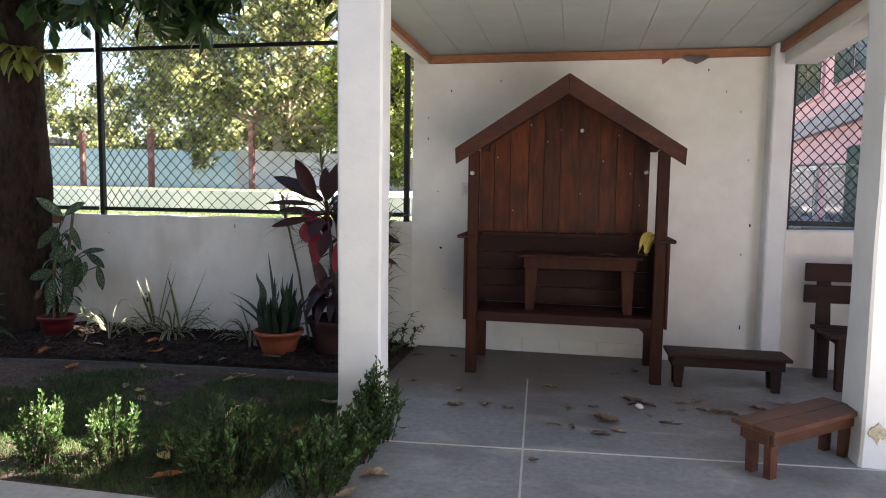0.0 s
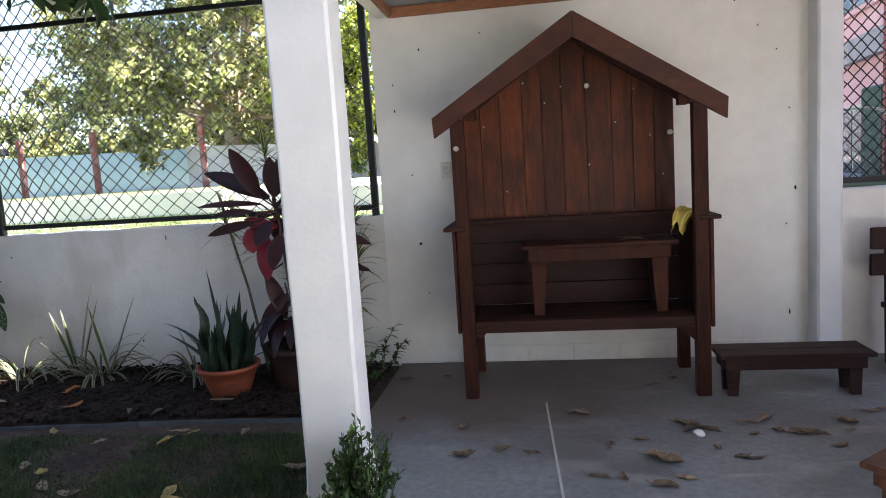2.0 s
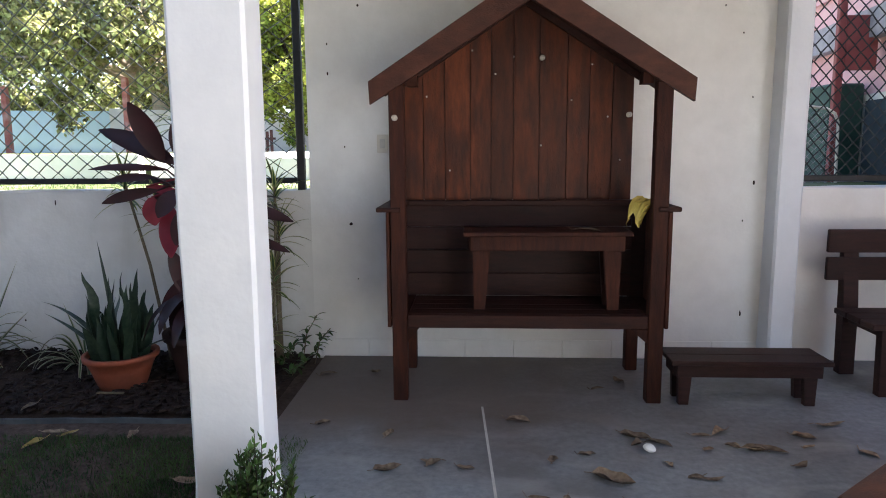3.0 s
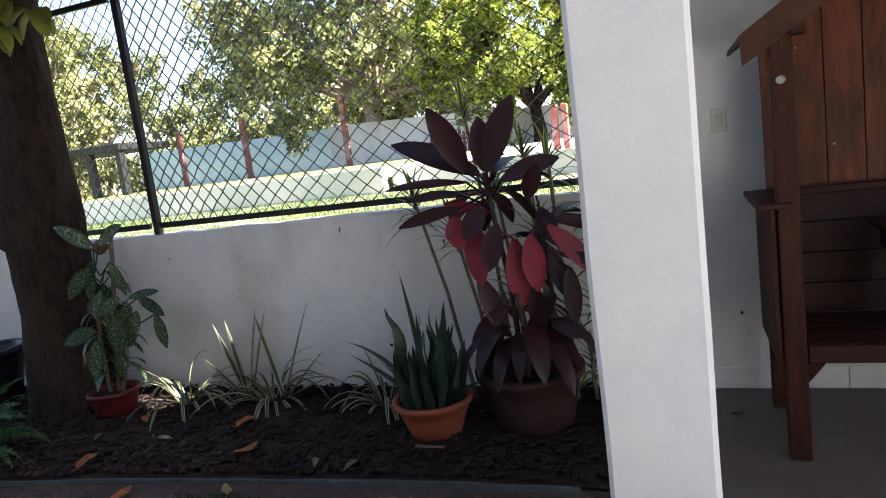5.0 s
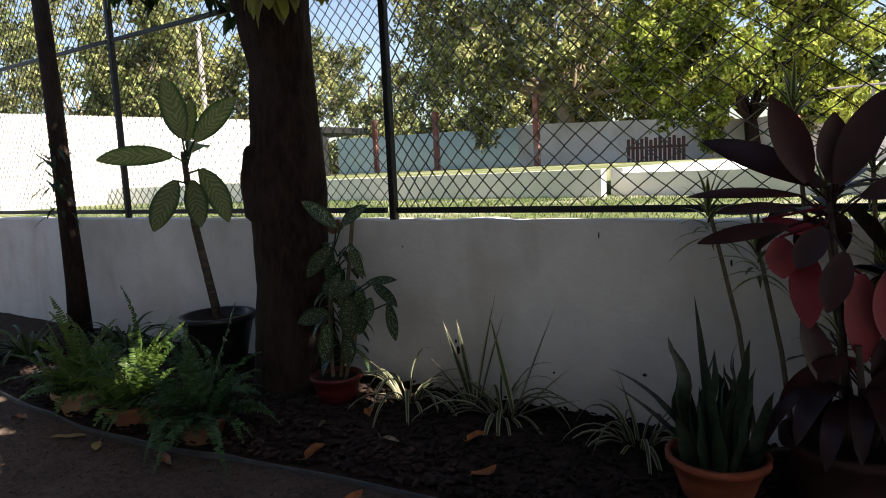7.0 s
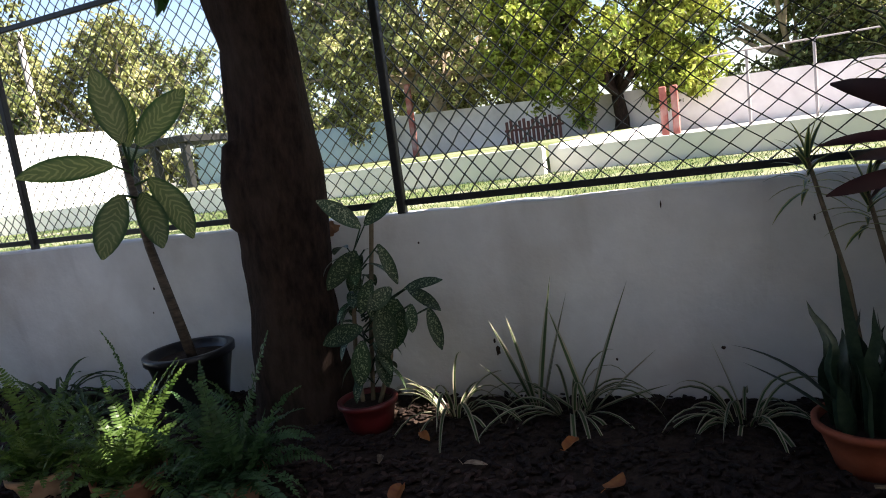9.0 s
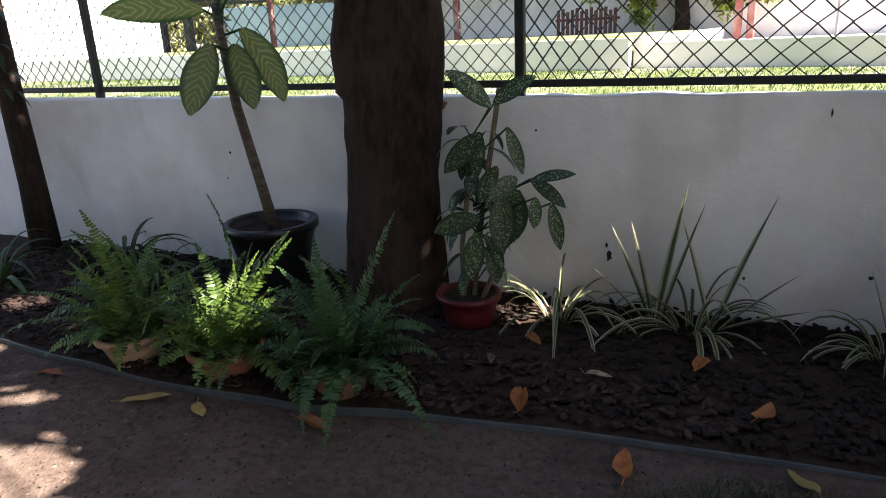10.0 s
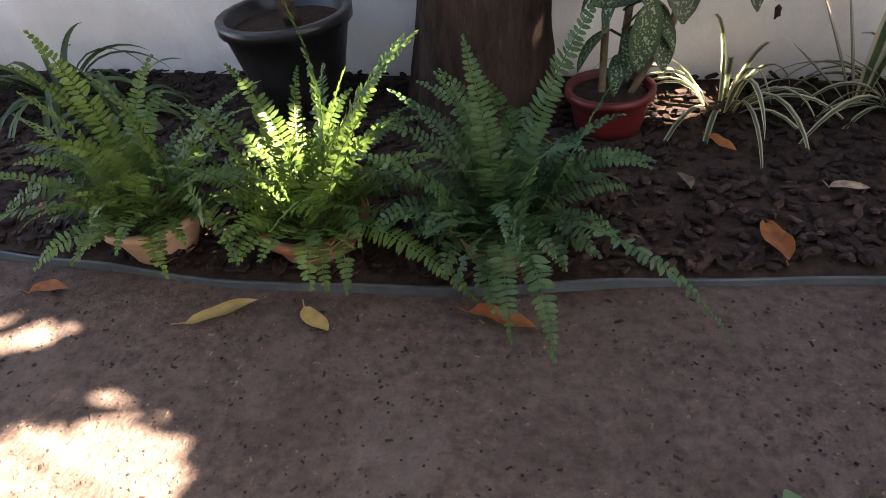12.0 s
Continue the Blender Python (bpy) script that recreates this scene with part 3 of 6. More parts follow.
whole("beam_2", boxed(-0.745, -0.668, 4.21, 6.1, 2.60, 2.88, 0.008), M["white"], "white side beam of the shelter", "beam", kind="structure")
whole("beam_3", boxed(2.292, 2.53, 4.26, 5.94, 2.50, 2.88, 0.008), M["white"], "white side beam of the shelter", "beam", kind="structure")
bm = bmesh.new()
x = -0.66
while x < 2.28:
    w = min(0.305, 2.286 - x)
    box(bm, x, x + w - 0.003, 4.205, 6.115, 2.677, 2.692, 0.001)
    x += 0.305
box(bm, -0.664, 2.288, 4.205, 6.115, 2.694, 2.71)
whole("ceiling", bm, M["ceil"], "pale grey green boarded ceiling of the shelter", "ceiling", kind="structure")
for k, a in enumerate(((-0.66, 2.285, 6.085, 6.117, 2.60, 2.672), (-0.664, -0.63, 4.21, 6.083, 2.612, 2.672), (2.255, 2.288, 4.21, 6.083, 2.60, 2.672))):
    whole("trim_%d" % (k + 1), boxed(*a, 0.004), M["trim"], "orange brown varnished wooden ceiling trim", "trim", kind="structure")


# ---- fence ----
def mesh_wires(x0, x1, y, z0, z1, cw, ch, r, slack=0.0):
    """Chain link: zigzag wires that hook into one another; slack widens the cells towards the far end of the bay."""
    bm = bmesh.new()
    n = int((x1 - x0) / (cw / 2)) - 1
    steps = int((z1 - z0) / (ch / 2))
    for i in range(n + 1):
        pts = []
        for j in range(steps + 1):
            u = min(1.0, (i + ((i + j) % 2)) / (n + 1))
            sx = x0 + (x1 - x0) * ((1 - slack) * u + slack * u * u)
            bow = 0.012 * noise.noise(Vector((sx * 1.1, j * 0.11, 7.0)))
            pts.append((sx + bow + 0.006 * noise.noise(Vector((i * 1.3, j * 0.4, 2.0))), y + (0.003 if j % 2 else -0.003), z0 + j * ch / 2 + bow + 0.008 * noise.noise(Vector((i * 0.3, j * 0.9, 5.0)))))
        tube(bm, pts, r, 3, False)
    return bm


def fence_bay(x0, x1, posts, label, cw, ch, r, slack=0.0, top=4.1):
    f = thing("chain_link_fence", ((x0 + x1) / 2, WALL_Y + 0.06, 1.165), label, "fence", "chain link fence bays")
    for px in posts:
        bm = bmesh.new()
        box(bm, px - 0.026, px + 0.026, WALL_Y + 0.035, WALL_Y + 0.085, 1.14, top, 0.006)
        part("post", bm, M["metal"], f)
    for z in (1.225, 2.83, top - 0.03):
        bm = bmesh.new()
        box(bm, x0 + 0.03, x1 - 0.03, WALL_Y + 0.045, WALL_Y + 0.075, z - 0.02, z + 0.02, 0.005)
        part("rail", bm, M["metal"], f)
    m = part("wire_mesh", mesh_wires(x0 + 0.02, x1 - 0.02, WALL_Y + 0.09, 1.22, top - 0.03, cw, ch, r, slack), M["wire"], f)
    m["kind"] = "stuff"
    return f


fence_bay(-4.105, -0.875, [-4.105, -0.875], "black steel fence bay with loose chain link on the low wall", 0.136, 0.126, 0.0066, 0.34)
fence_bay(-7.36, -4.135, [-7.36], "black steel fence bay with tight chain link on the low wall", 0.100, 0.105, 0.005)
fence_bay(-10.6, -7.39, [-10.6], "black steel fence bay with tight chain link on the low wall", 0.100, 0.105, 0.005)
fence_bay(2.40, 4.15, [2.43, 4.1], "rusty close chain link fence bay beside the shelter", 0.085, 0.095, 0.0062)


# ---- booth and benches ----
def plank_row(parent, name, x0, x1, y0, y1, zlow, ztop, n, rng, material):
    """Upright boards side by side; ztop gives the height for a place."""
    cuts = [x0]
    for k in range(n - 1):
        cuts.append(x0 + (x1 - x0) * (k + 1 + rng.uniform(-0.18, 0.18)) / n)
    cuts.append(x1)
    for a, b in zip(cuts, cuts[1:]):
        a2, b2 = a + 0.0025, b - 0.0025
        pts = [(a2, zlow), (b2, zlow), (b2, ztop(b2))]
        mid = RIDGE_X
        if a2 < mid < b2:
            pts.append((mid, ztop(mid)))
        pts.append((a2, ztop(a2)))
        d = rng.uniform(-0.003, 0.003)
        part(name, prism(pts, y0 + d, y1 + d), material, parent)


RIDGE_X, RIDGE_Z, EAVE_Z, HALF = 0.612, 2.352, 1.79, 0.866


def roof_z(x):
    return RIDGE_Z - abs(x - RIDGE_X) * (RIDGE_Z - EAVE_Z) / HALF


def booth():
    b = thing("wooden_booth", (0.6, 5.6, 0), "dark stained wooden roofed booth standing on concrete", "booth")
    rng = random.Random(4)
    for x0 in (-0.150, 1.283):
        part("front_post", boxed(x0, x0 + 0.084, 5.285, 5.36, 0.0, roof_z(x0 + 0.042) - 0.11, 0.005), M["wood"], b)
        part("rear_leg", boxed(x0 + 0.005, x0 + 0.082, 5.86, 5.94, 0.0, 0.44, 0.005), M["wood"], b)
    # roof boards and fascia
    for s in (-1, 1):
        e = RIDGE_X + s * HALF
        pts = [(RIDGE_X, RIDGE_Z), (e, EAVE_Z), (e, EAVE_Z - 0.025), (RIDGE_X, RIDGE_Z - 0.025)]
        part("roof_board", prism(pts, 5.30, 5.95), M["woodx"], b)
        o = s * 0.0015
        pts = [(RIDGE_X + o, RIDGE_Z + 0.002), (e, EAVE_Z + 0.002), (e - s * 0.006, EAVE_Z - 0.118), (RIDGE_X + o, RIDGE_Z - 0.15)]
        part("fascia", prism(pts, 5.262, 5.298), M["fascia"], b)
        # short rafter tail between the post and the back boards
        k = RIDGE_X + s * 0.640
        part("eave_block", prism([(k - 0.028, 1.835), (k + 0.028, 1.835), (k + 0.028, 1.775), (k - 0.028, 1.775)], 5.37, 5.46), M["wood"], b)
        part("batten", prism([(RIDGE_X, RIDGE_Z - 0.03), (e - s * 0.14, roof_z(e - s * 0.14) - 0.03), (e - s * 0.14, roof_z(e - s * 0.14) - 0.075), (RIDGE_X, RIDGE_Z - 0.075)], 5.770, 5.796), M["woodx"], b)
    plank_row(b, "plank", -0.13, 1.275, 5.80, 5.822, 1.115, lambda x: roof_z(x) - 0.03, 10, rng, M["plank"])
    # dark sheet added behind the planks so the gaps between them read dark
    back = [(-0.128, 1.118), (1.273, 1.118), (1.273, roof_z(1.273) - 0.035), (RIDGE_X, RIDGE_Z - 0.035), (-0.128, roof_z(-0.128) - 0.035)]
    part("back_sheet", prism(back, 5.828, 5.834), M["dark"], b)
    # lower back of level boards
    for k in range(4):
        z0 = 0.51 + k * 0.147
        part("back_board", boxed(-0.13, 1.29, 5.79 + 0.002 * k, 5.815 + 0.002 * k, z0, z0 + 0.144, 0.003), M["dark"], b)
    part("ledge", boxed(-0.13, 1.30, 5.735, 5.788, 1.085, 1.118, 0.004), M["woodx"], b)
    # seat
    for k in range(4):
        part("seat_board", boxed(-0.06, 1.28, 5.33 + k * 0.12, 5.33 + k * 0.12 + 0.117, 0.48, 0.506, 0.003), M["woodx"], b)
    part("seat_front", boxed(-0.062, 1.280, 5.29, 5.325, 0.43, 0.505, 0.004), M["woodx"], b)
    for x0, x1 in ((-0.158, -0.064), (1.284, 1.37)):
        part("seat_end", boxed(x0, x1, 5.365, 5.85, 0.455, 0.505, 0.003), M["woodx"], b)
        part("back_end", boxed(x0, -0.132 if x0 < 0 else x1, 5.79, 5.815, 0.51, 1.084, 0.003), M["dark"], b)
    for s, x0 in ((-1, -0.168), (1, 1.383)):
        part("side_panel", boxed(x0 - 0.01, x0 + 0.012, 5.30, 5.86, 0.43, 1.085, 0.003), M["wood"], b)
        part("armrest", boxed(x0 - (0.06 if s < 0 else 0.07), x0 + (0.075 if s < 0 else 0.05), 5.27, 5.86, 1.088, 1.114, 0.005), M["woodx"], b)
        part("bracket", prism([(0.0 if s < 0 else 1.19, 0.425), (-0.064 if s < 0 else 1.281, 0.425), (-0.064 if s < 0 else 1.281, 0.345)], 5.30, 5.34), M["wood"], b)
    # nail heads in the boards
    for x, z in ((0.02, 1.75), (0.30, 2.02), (0.55, 1.98), (0.44, 1.88), (0.90, 1.72), (1.02, 1.93), (1.12, 1.62), (0.72, 1.45), (0.16, 1.30), (1.20, 1.36)):
        bm = bmesh.new()
        bmesh.ops.create_uvsphere(bm, u_segments=8, v_segments=5, radius=0.006, matrix=Matrix.Translation((x, 5.797, z)))
        part("nail_head", bm, M["joint"], b, "pale filled nail hole")
    return b


booth()


def leg_table(name, x0, x1, y0, y1, z0, top, material, label, category, apron=0.07, foot=0.055, head=0.09, over=0.03, turn=None, at=None, group="", cleat=False):
    """A bench or stool: top board, apron and four legs that taper downwards."""
    cx, cy = (x0 + x1) / 2, (y0 + y1) / 2
    t = thing(name, (cx, cy, z0), label, category, group)
    half = (y0 + y1) / 2
    part("top", boxed(x0, x1, y0, half - 0.002, top - 0.026, top, 0.004), material, t)
    part("top", boxed(x0, x1, half + 0.002, y1, top - 0.026, top - 0.001, 0.004), material, t)
    for ya in (y0 + over, y1 - over - 0.025):
        part("apron", boxed(x0 + over + 0.01, x1 - over - 0.01, ya, ya + 0.024, top - 0.026 - apron, top - 0.027, 0.003), material, t)
    for xa in (x0 + over, x1 - over - 0.024):
        part("apron", boxed(xa, xa + 0.022, y0 + over + 0.026, y1 - over - 0.026, top - 0.026 - apron, top - 0.027, 0.003), material, t)
    for sx in (0, 1):
        for sy in (0, 1):
            xo = x0 + over + 0.024 if sx == 0 else x1 - over - 0.024
            d = 1 if sx == 0 else -1
            pts = [(xo, top - 0.03), (xo + d * head, top - 0.03), (xo + d * head, top - 0.03 - apron), (xo + d * (foot + 0.012), z0), (xo + d * 0.008, z0)]
            ya = y0 + over + 0.026 if sy == 0 else y1 - over - 0.066
            part("leg", prism(pts, ya, ya + 0.04), material, t)
    if turn is not None:
        t.rotation_euler = (0, 0, radians(turn))
        t.location = (at[0], at[1], z0)
    return t


leg_table("small_table", 0.25, 1.205, 5.37, 5.66, 0.507, 0.965, M["wood"], "dark wooden table with tapered legs on the booth seat", "table", 0.085, 0.06, 0.1)
leg_table("low_bench", 1.40, 2.27, 5.22, 5.50, 0.0, 0.27, M["dark"], "long low dark wooden bench beside the booth", "bench", 0.075, 0.05, 0.075, group="low benches")
leg_table("low_bench", 0, 0.82, 0, 0.26, 0.0, 0.28, M["bench2"], "low red brown wooden bench on the concrete", "bench", 0.07, 0.05, 0.06, turn=40, at=(1.93, 3.93), group="low benches")


def backed_bench(x0, x1):
    t = thing("garden_bench", ((x0 + x1) / 2, 5.65, 0), "dark brown wooden bench with a slatted back", "bench")
    for k in range(3):
        part("seat_slat", boxed(x0, x1, 5.40 + k * 0.145, 5.40 + k * 0.145 + 0.138, 0.40, 0.435, 0.005), M["dark"], t)
    for z in (0.60, 0.775):
        part("back_slat", boxed(x0 - 0.04, x1 + 0.04, 5.87, 5.9, z, z + 0.145, 0.006), M["dark"], t)
    for x in (x0 + 0.07, x1 - 0.16):
        part("leg", prism([(x, 0.40), (x + 0.09, 0.40), (x + 0.08, 0.0), (x + 0.01, 0.0)], 5.43, 5.49), M["dark"], t)
        part("rear_leg", prism([(5.83, 0.0), (5.90, 0.0), (5.94, 0.9), (5.902, 0.9), (5.84, 0.42)], x - 0.005, x + 0.085, "x"), M["dark"], t)
        part("seat_rail", boxed(x + 0.02, x + 0.07, 5.49, 5.83, 0.34, 0.398, 0.004), M["dark"], t)
    return t


backed_bench(2.56, 3.7)


# small fittings of the booth and wall
def bulb(x, y, z):
    t = thing("glass_bulb", (x, y, z), "small clear glass bulb fixed to the booth planks", "bulb", "clear glass bulbs")
    bm = bmesh.new()
    bmesh.ops.create_uvsphere(bm, u_segments=14, v_segments=9, radius=0.017, matrix=Matrix.Translation((x, y - 0.028, z)))
    part("bulb", bm, M["glass"], t, "clear glass", True)
    bm = bmesh.new()
    tube(bm, [(x, y, z), (x, y - 0.012, z)], [0.016, 0.013], 10)
    part("socket", bm, M["cream"], t, "pale socket")


for a in ((-0.115, 5.285, 1.60), (1.245, 5.80, 1.63), (0.72, 5.80, 1.97)):
    bulb(*a)
sw = thing("light_switch", (-0.30, WALL_Y, 1.47), "ivory plastic light switch on the wall", "switch")
part("plate", boxed(-0.34, -0.265, WALL_Y - 0.01, WALL_Y - 0.0005, 1.41, 1.53, 0.003), M["switch"], sw)
part("rocker", boxed(-0.32, -0.285, WALL_Y - 0.016, WALL_Y - 0.0105, 1.44, 1.50, 0.002), M["joint"], sw)

rng = random.Random(8)
bundle = thing("dry_leaf_spray", (1.335, 5.45, 1.115), "dry curled yellow leaves lying on the booth armrest", "leaves")
for k in range(14):
    bm = bmesh.new()
    d = Vector((rng.uniform(-1, -0.2), rng.uniform(-0.35, 0.25), rng.uniform(-0.1, 0.3)))
    blade(bm, (1.335 + rng.uniform(-0.05, 0.03), 5.45 + rng.uniform(-0.05, 0.05), 1.12), d, rng.uniform(0.10, 0.21), rng.uniform(0.025, 0.05), rng.uniform(0.9, 2.2), 7, "lance", 0.8, rng.uniform(-1.4, 1.4))
    for v in bm.verts:
        v.co += Vector((noise.noise(v.co * 35), noise.noise(v.co * 35 + Vector((7, 0, 0))), noise.noise(v.co * 35 + Vector((0, 7, 0))))) * 0.012
    part("leaf", bm, M["yellow"], bundle)

# ---- beyond the fence ----
TERRACE_Z = 1.37
bm = prism([(-70, 12.4), (-4.35, 10.6), (-4.35, 12.0), (-4.0, 60), (-70, 60)], OUT_Z - 0.3, TERRACE_Z, "z")
whole("ground_terrace", bm, M["grassland"], "raised grass terrace behind a low white wall", "terrace", kind="structure")


def long_wall(name, a, b, z0, z1, thick, material, label, z1b=None, coping=0.0):
    a, b = Vector((a[0], a[1], 0)), Vector((b[0], b[1], 0))
    d = (b - a).normalized()
    nrm = Vector((-d.y, d.x, 0)) * thick
    bm = bmesh.new()
    za, zb = z1, z1 if z1b is None else z1b
    q = []
    for p, zt in ((a, za), (b, zb), (b + nrm, zb), (a + nrm, za)):
        q.append((bm.verts.new((p.x, p.y, z0)), bm.verts.new((p.x, p.y, zt))))
    for i in range(4):
        j = (i + 1) % 4
        bm.faces.new((q[i][0], q[j][0], q[j][1], q[i][1]))
    bm.faces.new([v[1] for v in q])
    bm.faces.new([v[0] for v in q][::-1])
    bmesh.ops.recalc_face_normals(bm, faces=bm.faces)
    return whole(name, bm, material, label, "wall", kind="structure")


long_wall("wall_terrace", (-15.72, 10.89), (-4.2, 10.57), OUT_Z - 0.2, TERRACE_Z + 0.02, -0.16, M["farwhite"], "low white retaining wall in the sun")
long_wall("wall_terrace_side", (-4.2, 10.735), (-4.0, 27.0), OUT_Z - 0.2, TERRACE_Z + 0.02, -0.16, M["farwhite"], "low white wall along the terrace side")
long_wall("wall_kerb", (-4.18, 10.75), (3.4, 8.95), OUT_Z - 0.2, OUT_Z + 0.28, 0.12, M["farwhite"], "pale blue white kerb wall")
long_wall("wall_white_west", (-16.2, 6.4), (-15.3, 14.6), 0.6, 2.98, 0.2, M["farwhite"], "tall white wall in bright sun")
long_wall("wall_blue", (-33, 37), (-16.5, 36), 1.2, 3.75, 0.3, M["blue"], "light blue painted wall far off", 3.45)
long_wall("wall_faded", (-16, 31), (-6, 27), 0.8, 3.3, 0.3, M["greywall"], "faded plastered wall behind the big tree", 2.75)
long_wall("wall_faded_east", (-6, 27), (14, 24), 0.6, 2.65, 0.3, M["greywall"], "sunlit faded plastered wall", 2.3)


def red_post(x, y, z0, z1, w):
    bm = boxed(x - w / 2, x + w / 2, y - w / 2, y + w / 2, z0, z1, 0.02)
    whole("painted_post", bm, M["redpost"], "weathered red painted fence post", "post", "red fence posts")


for a in ((-13.6, 28, TERRACE_Z, 4.3, 0.22), (-20.0, 30, TERRACE_Z, 4.2, 0.24), (-25.5, 32, TERRACE_Z, 4.3, 0.24), (-3.3, 19, 0.95, 2.25, 0.16), (-3.05, 19, 0.95, 2.25, 0.16), (2.2, 20, 0.95, 2.4, 0.2)):
    red_post(*a)


def waiting_shed():
    t = thing("open_shed", (-24, 25, TERRACE_Z), "dark open shed with a flat roof", "shed")
    part("roof", boxed(-27.5, -21.8, 24, 27, 3.2, 3.5, 0.03), M["metal"], t)
    for x in (-27.2, -25.2, -23.8, -22.2):
        part("post", boxed(x, x + 0.28, 24.1, 24.4, TERRACE_Z, 3.2, 0.02), M["metal"], t)
    part("panel", boxed(-26.9, -25.3, 24.3, 24.36, TERRACE_Z, 2.9), M["greywall"], t)


waiting_shed()


def picket_gate():
    t = thing("picket_gate", (-8, 25.6, 0.95), "dark red brown wooden picket gate", "gate")
    for k in range(13):
        x = -9.0 + k * 0.155
        part("picket", boxed(x, x + 0.11, 25.6, 25.63, 0.95, 2.15 + 0.06 * math.sin(k * 2.1), 0.01), M["gatewood"], t)
    part("rail", boxed(-9.05, -6.95, 25.64, 25.68, 1.2, 1.28), M["gatewood"], t)
    part("rail", boxed(-9.05, -6.95, 25.64, 25.68, 1.8, 1.88), M["gatewood"], t)


picket_gate()


def utility_pole(x, y, z1):
    bm = bmesh.new()
    tube(bm, [(x, y, 0.9), (x, y, z1)], [0.2, 0.14], 10)
    whole("utility_pole", bm, M["grey"], "tall pale concrete utility pole", "pole", "utility poles")


utility_pole(-31, 25, 9.3)
utility_pole(-34, 42, 8.0)


def tree(name, base, height, clumps, leaf_n, leaf_len, leaf_w, material, label, trunk_r, seed, spread, bark=None):
    """A tree: forked tapering limbs that end in leaf clumps. clumps: centre offsets and radii."""
    rng = random.Random(seed)
    t = thing(name, base, label, "tree")
    b = Vector(base)
    bm = bmesh.new()
    fork = b + Vector((0, 0, height * 0.3))
    tube(bm, [b + Vector((0, 0, -0.2)), b + Vector((0.1, 0, height * 0.15)), fork], [trunk_r * 1.3, trunk_r, trunk_r * 0.85], 9)
    part("trunk", bm, bark or M["farbark"], t, smooth=True)
    bm = bmesh.new()
    verts, faces = [], []
    for ci, (c, r) in enumerate(clumps):
        e = b + Vector(c)
        mid = fork.lerp(e, 0.5) + Vector((0, 0, (e - fork).length * 0.12)) + ball_dir(rng) * 0.5
        if ci % 3 == 0:
            tube(bm, [fork, fork.lerp(mid, 0.5) + ball_dir(rng) * 0.25, mid, e], [trunk_r * 0.55, trunk_r * 0.42, trunk_r * 0.27, trunk_r * 0.08], 5)
        for k in range(5):
            q = e + ball_dir(rng) * r * 0.3
            tube(bm, [q, q.lerp(e + ball_dir(rng) * r, 0.9)], [trunk_r * 0.07, trunk_r * 0.02], 3, False)
        sub = [(e + ball_dir(rng) * r * rng.uniform(0.3, 1.0), r * rng.uniform(0.18, 0.42)) for k in range(16)]
        for k in range(leaf_n):
            q, rr = rng.choice(sub)
            p = q + ball_dir(rng) * rr * rng.uniform(0.2, 1.0) ** 0.6
            leaf_cards(verts, faces, p, (ball_dir(rng) + Vector((0, 0, -0.3))).normalized(), leaf_len * rng.uniform(0.7, 1.3), leaf_w * rng.uniform(0.7, 1.2), rng)
    part("branchwork", bm, bark or M["farbark"], t, smooth=True)["kind"] = "stuff"
    c = list_mesh("crown", verts, faces, material, t)
    c["kind"] = "stuff"
    return t


def clump_set(seed, n, rx, ry, z0, z1, r0, r1):
    rng = random.Random(seed)
    out = []
    for k in range(n):
        a = rng.uniform(0, 6.283)
        s = rng.uniform(0.15, 1.0) ** 0.6
        z = rng.uniform(0, 1)
        w = math.sin(math.pi * (0.15 + 0.75 * z)) ** 0.7
        out.append(((rx * s * w * math.cos(a), ry * s * w * math.sin(a), z0 + (z1 - z0) * z), rng.uniform(r0, r1)))
    return out


tree("broadleaf_tree", (-13.4, 30.5, 1.2), 9.0, clump_set(1, 76, 8.0, 4.2, 2.0, 12.0, 1.2, 2.1), 900, 0.27, 0.14, M["fartree"], "large spreading olive green tree", 0.42, 11, 6)
tree("broadleaf_tree", (-5.2, 26.5, 0.9), 5.5, clump_set(2, 40, 4.0, 2.6, 1.7, 6.6, 0.8, 1.4), 850, 0.21, 0.125, M["yeltree"], "rounded light yellow green tree", 0.24, 12, 4, M["bark"])
tree("broadleaf_tree", (-6.2, 25.8, 0.9), 2.5, clump_set(3, 4, 0.6, 0.5, 1.0, 2.1, 0.3, 0.5), 200, 0.2, 0.1, M["yeltree"], "small bush with light green leaves", 0.1, 13, 2)
for k, (x, y, h, rx, m, n) in enumerate(((-30, 44, 9.0, 6.5, "darktree", 22), (-43, 44, 12.0, 7.0, "darktree", 24), (-29.5, 28, 8.0, 3.6, "fartree", 18), (-36, 27, 9.0, 4.5, "fartree", 22), (-37, 18, 8.6, 4.6, "darktree", 24), (-22, 48, 7.5, 5.5, "fartree", 16), (5, 44, 9.0, 7.0, "darktree", 20), (16, 36, 8.0, 6.0, "darktree", 18), (-44, 12, 10.0, 5.0, "darktree", 20), (-30, 21, 7.6, 3.4, "darktree", 18), (-46, 27, 12.0, 5.0, "fartree", 20), (1.8, 43, 9.5, 5.5, "darktree", 30), (8.5, 40, 8.5, 5.0, "darktree", 26))):
    tree("broadleaf_tree", (x, y, 1.0), h, clump_set(20 + k, n, rx, rx * 0.6, h * 0.16, h, 1.1, 2.0), 640, 0.31, 0.17, M[m], "distant leafy tree behind the walls", 0.3, 40 + k, 5)
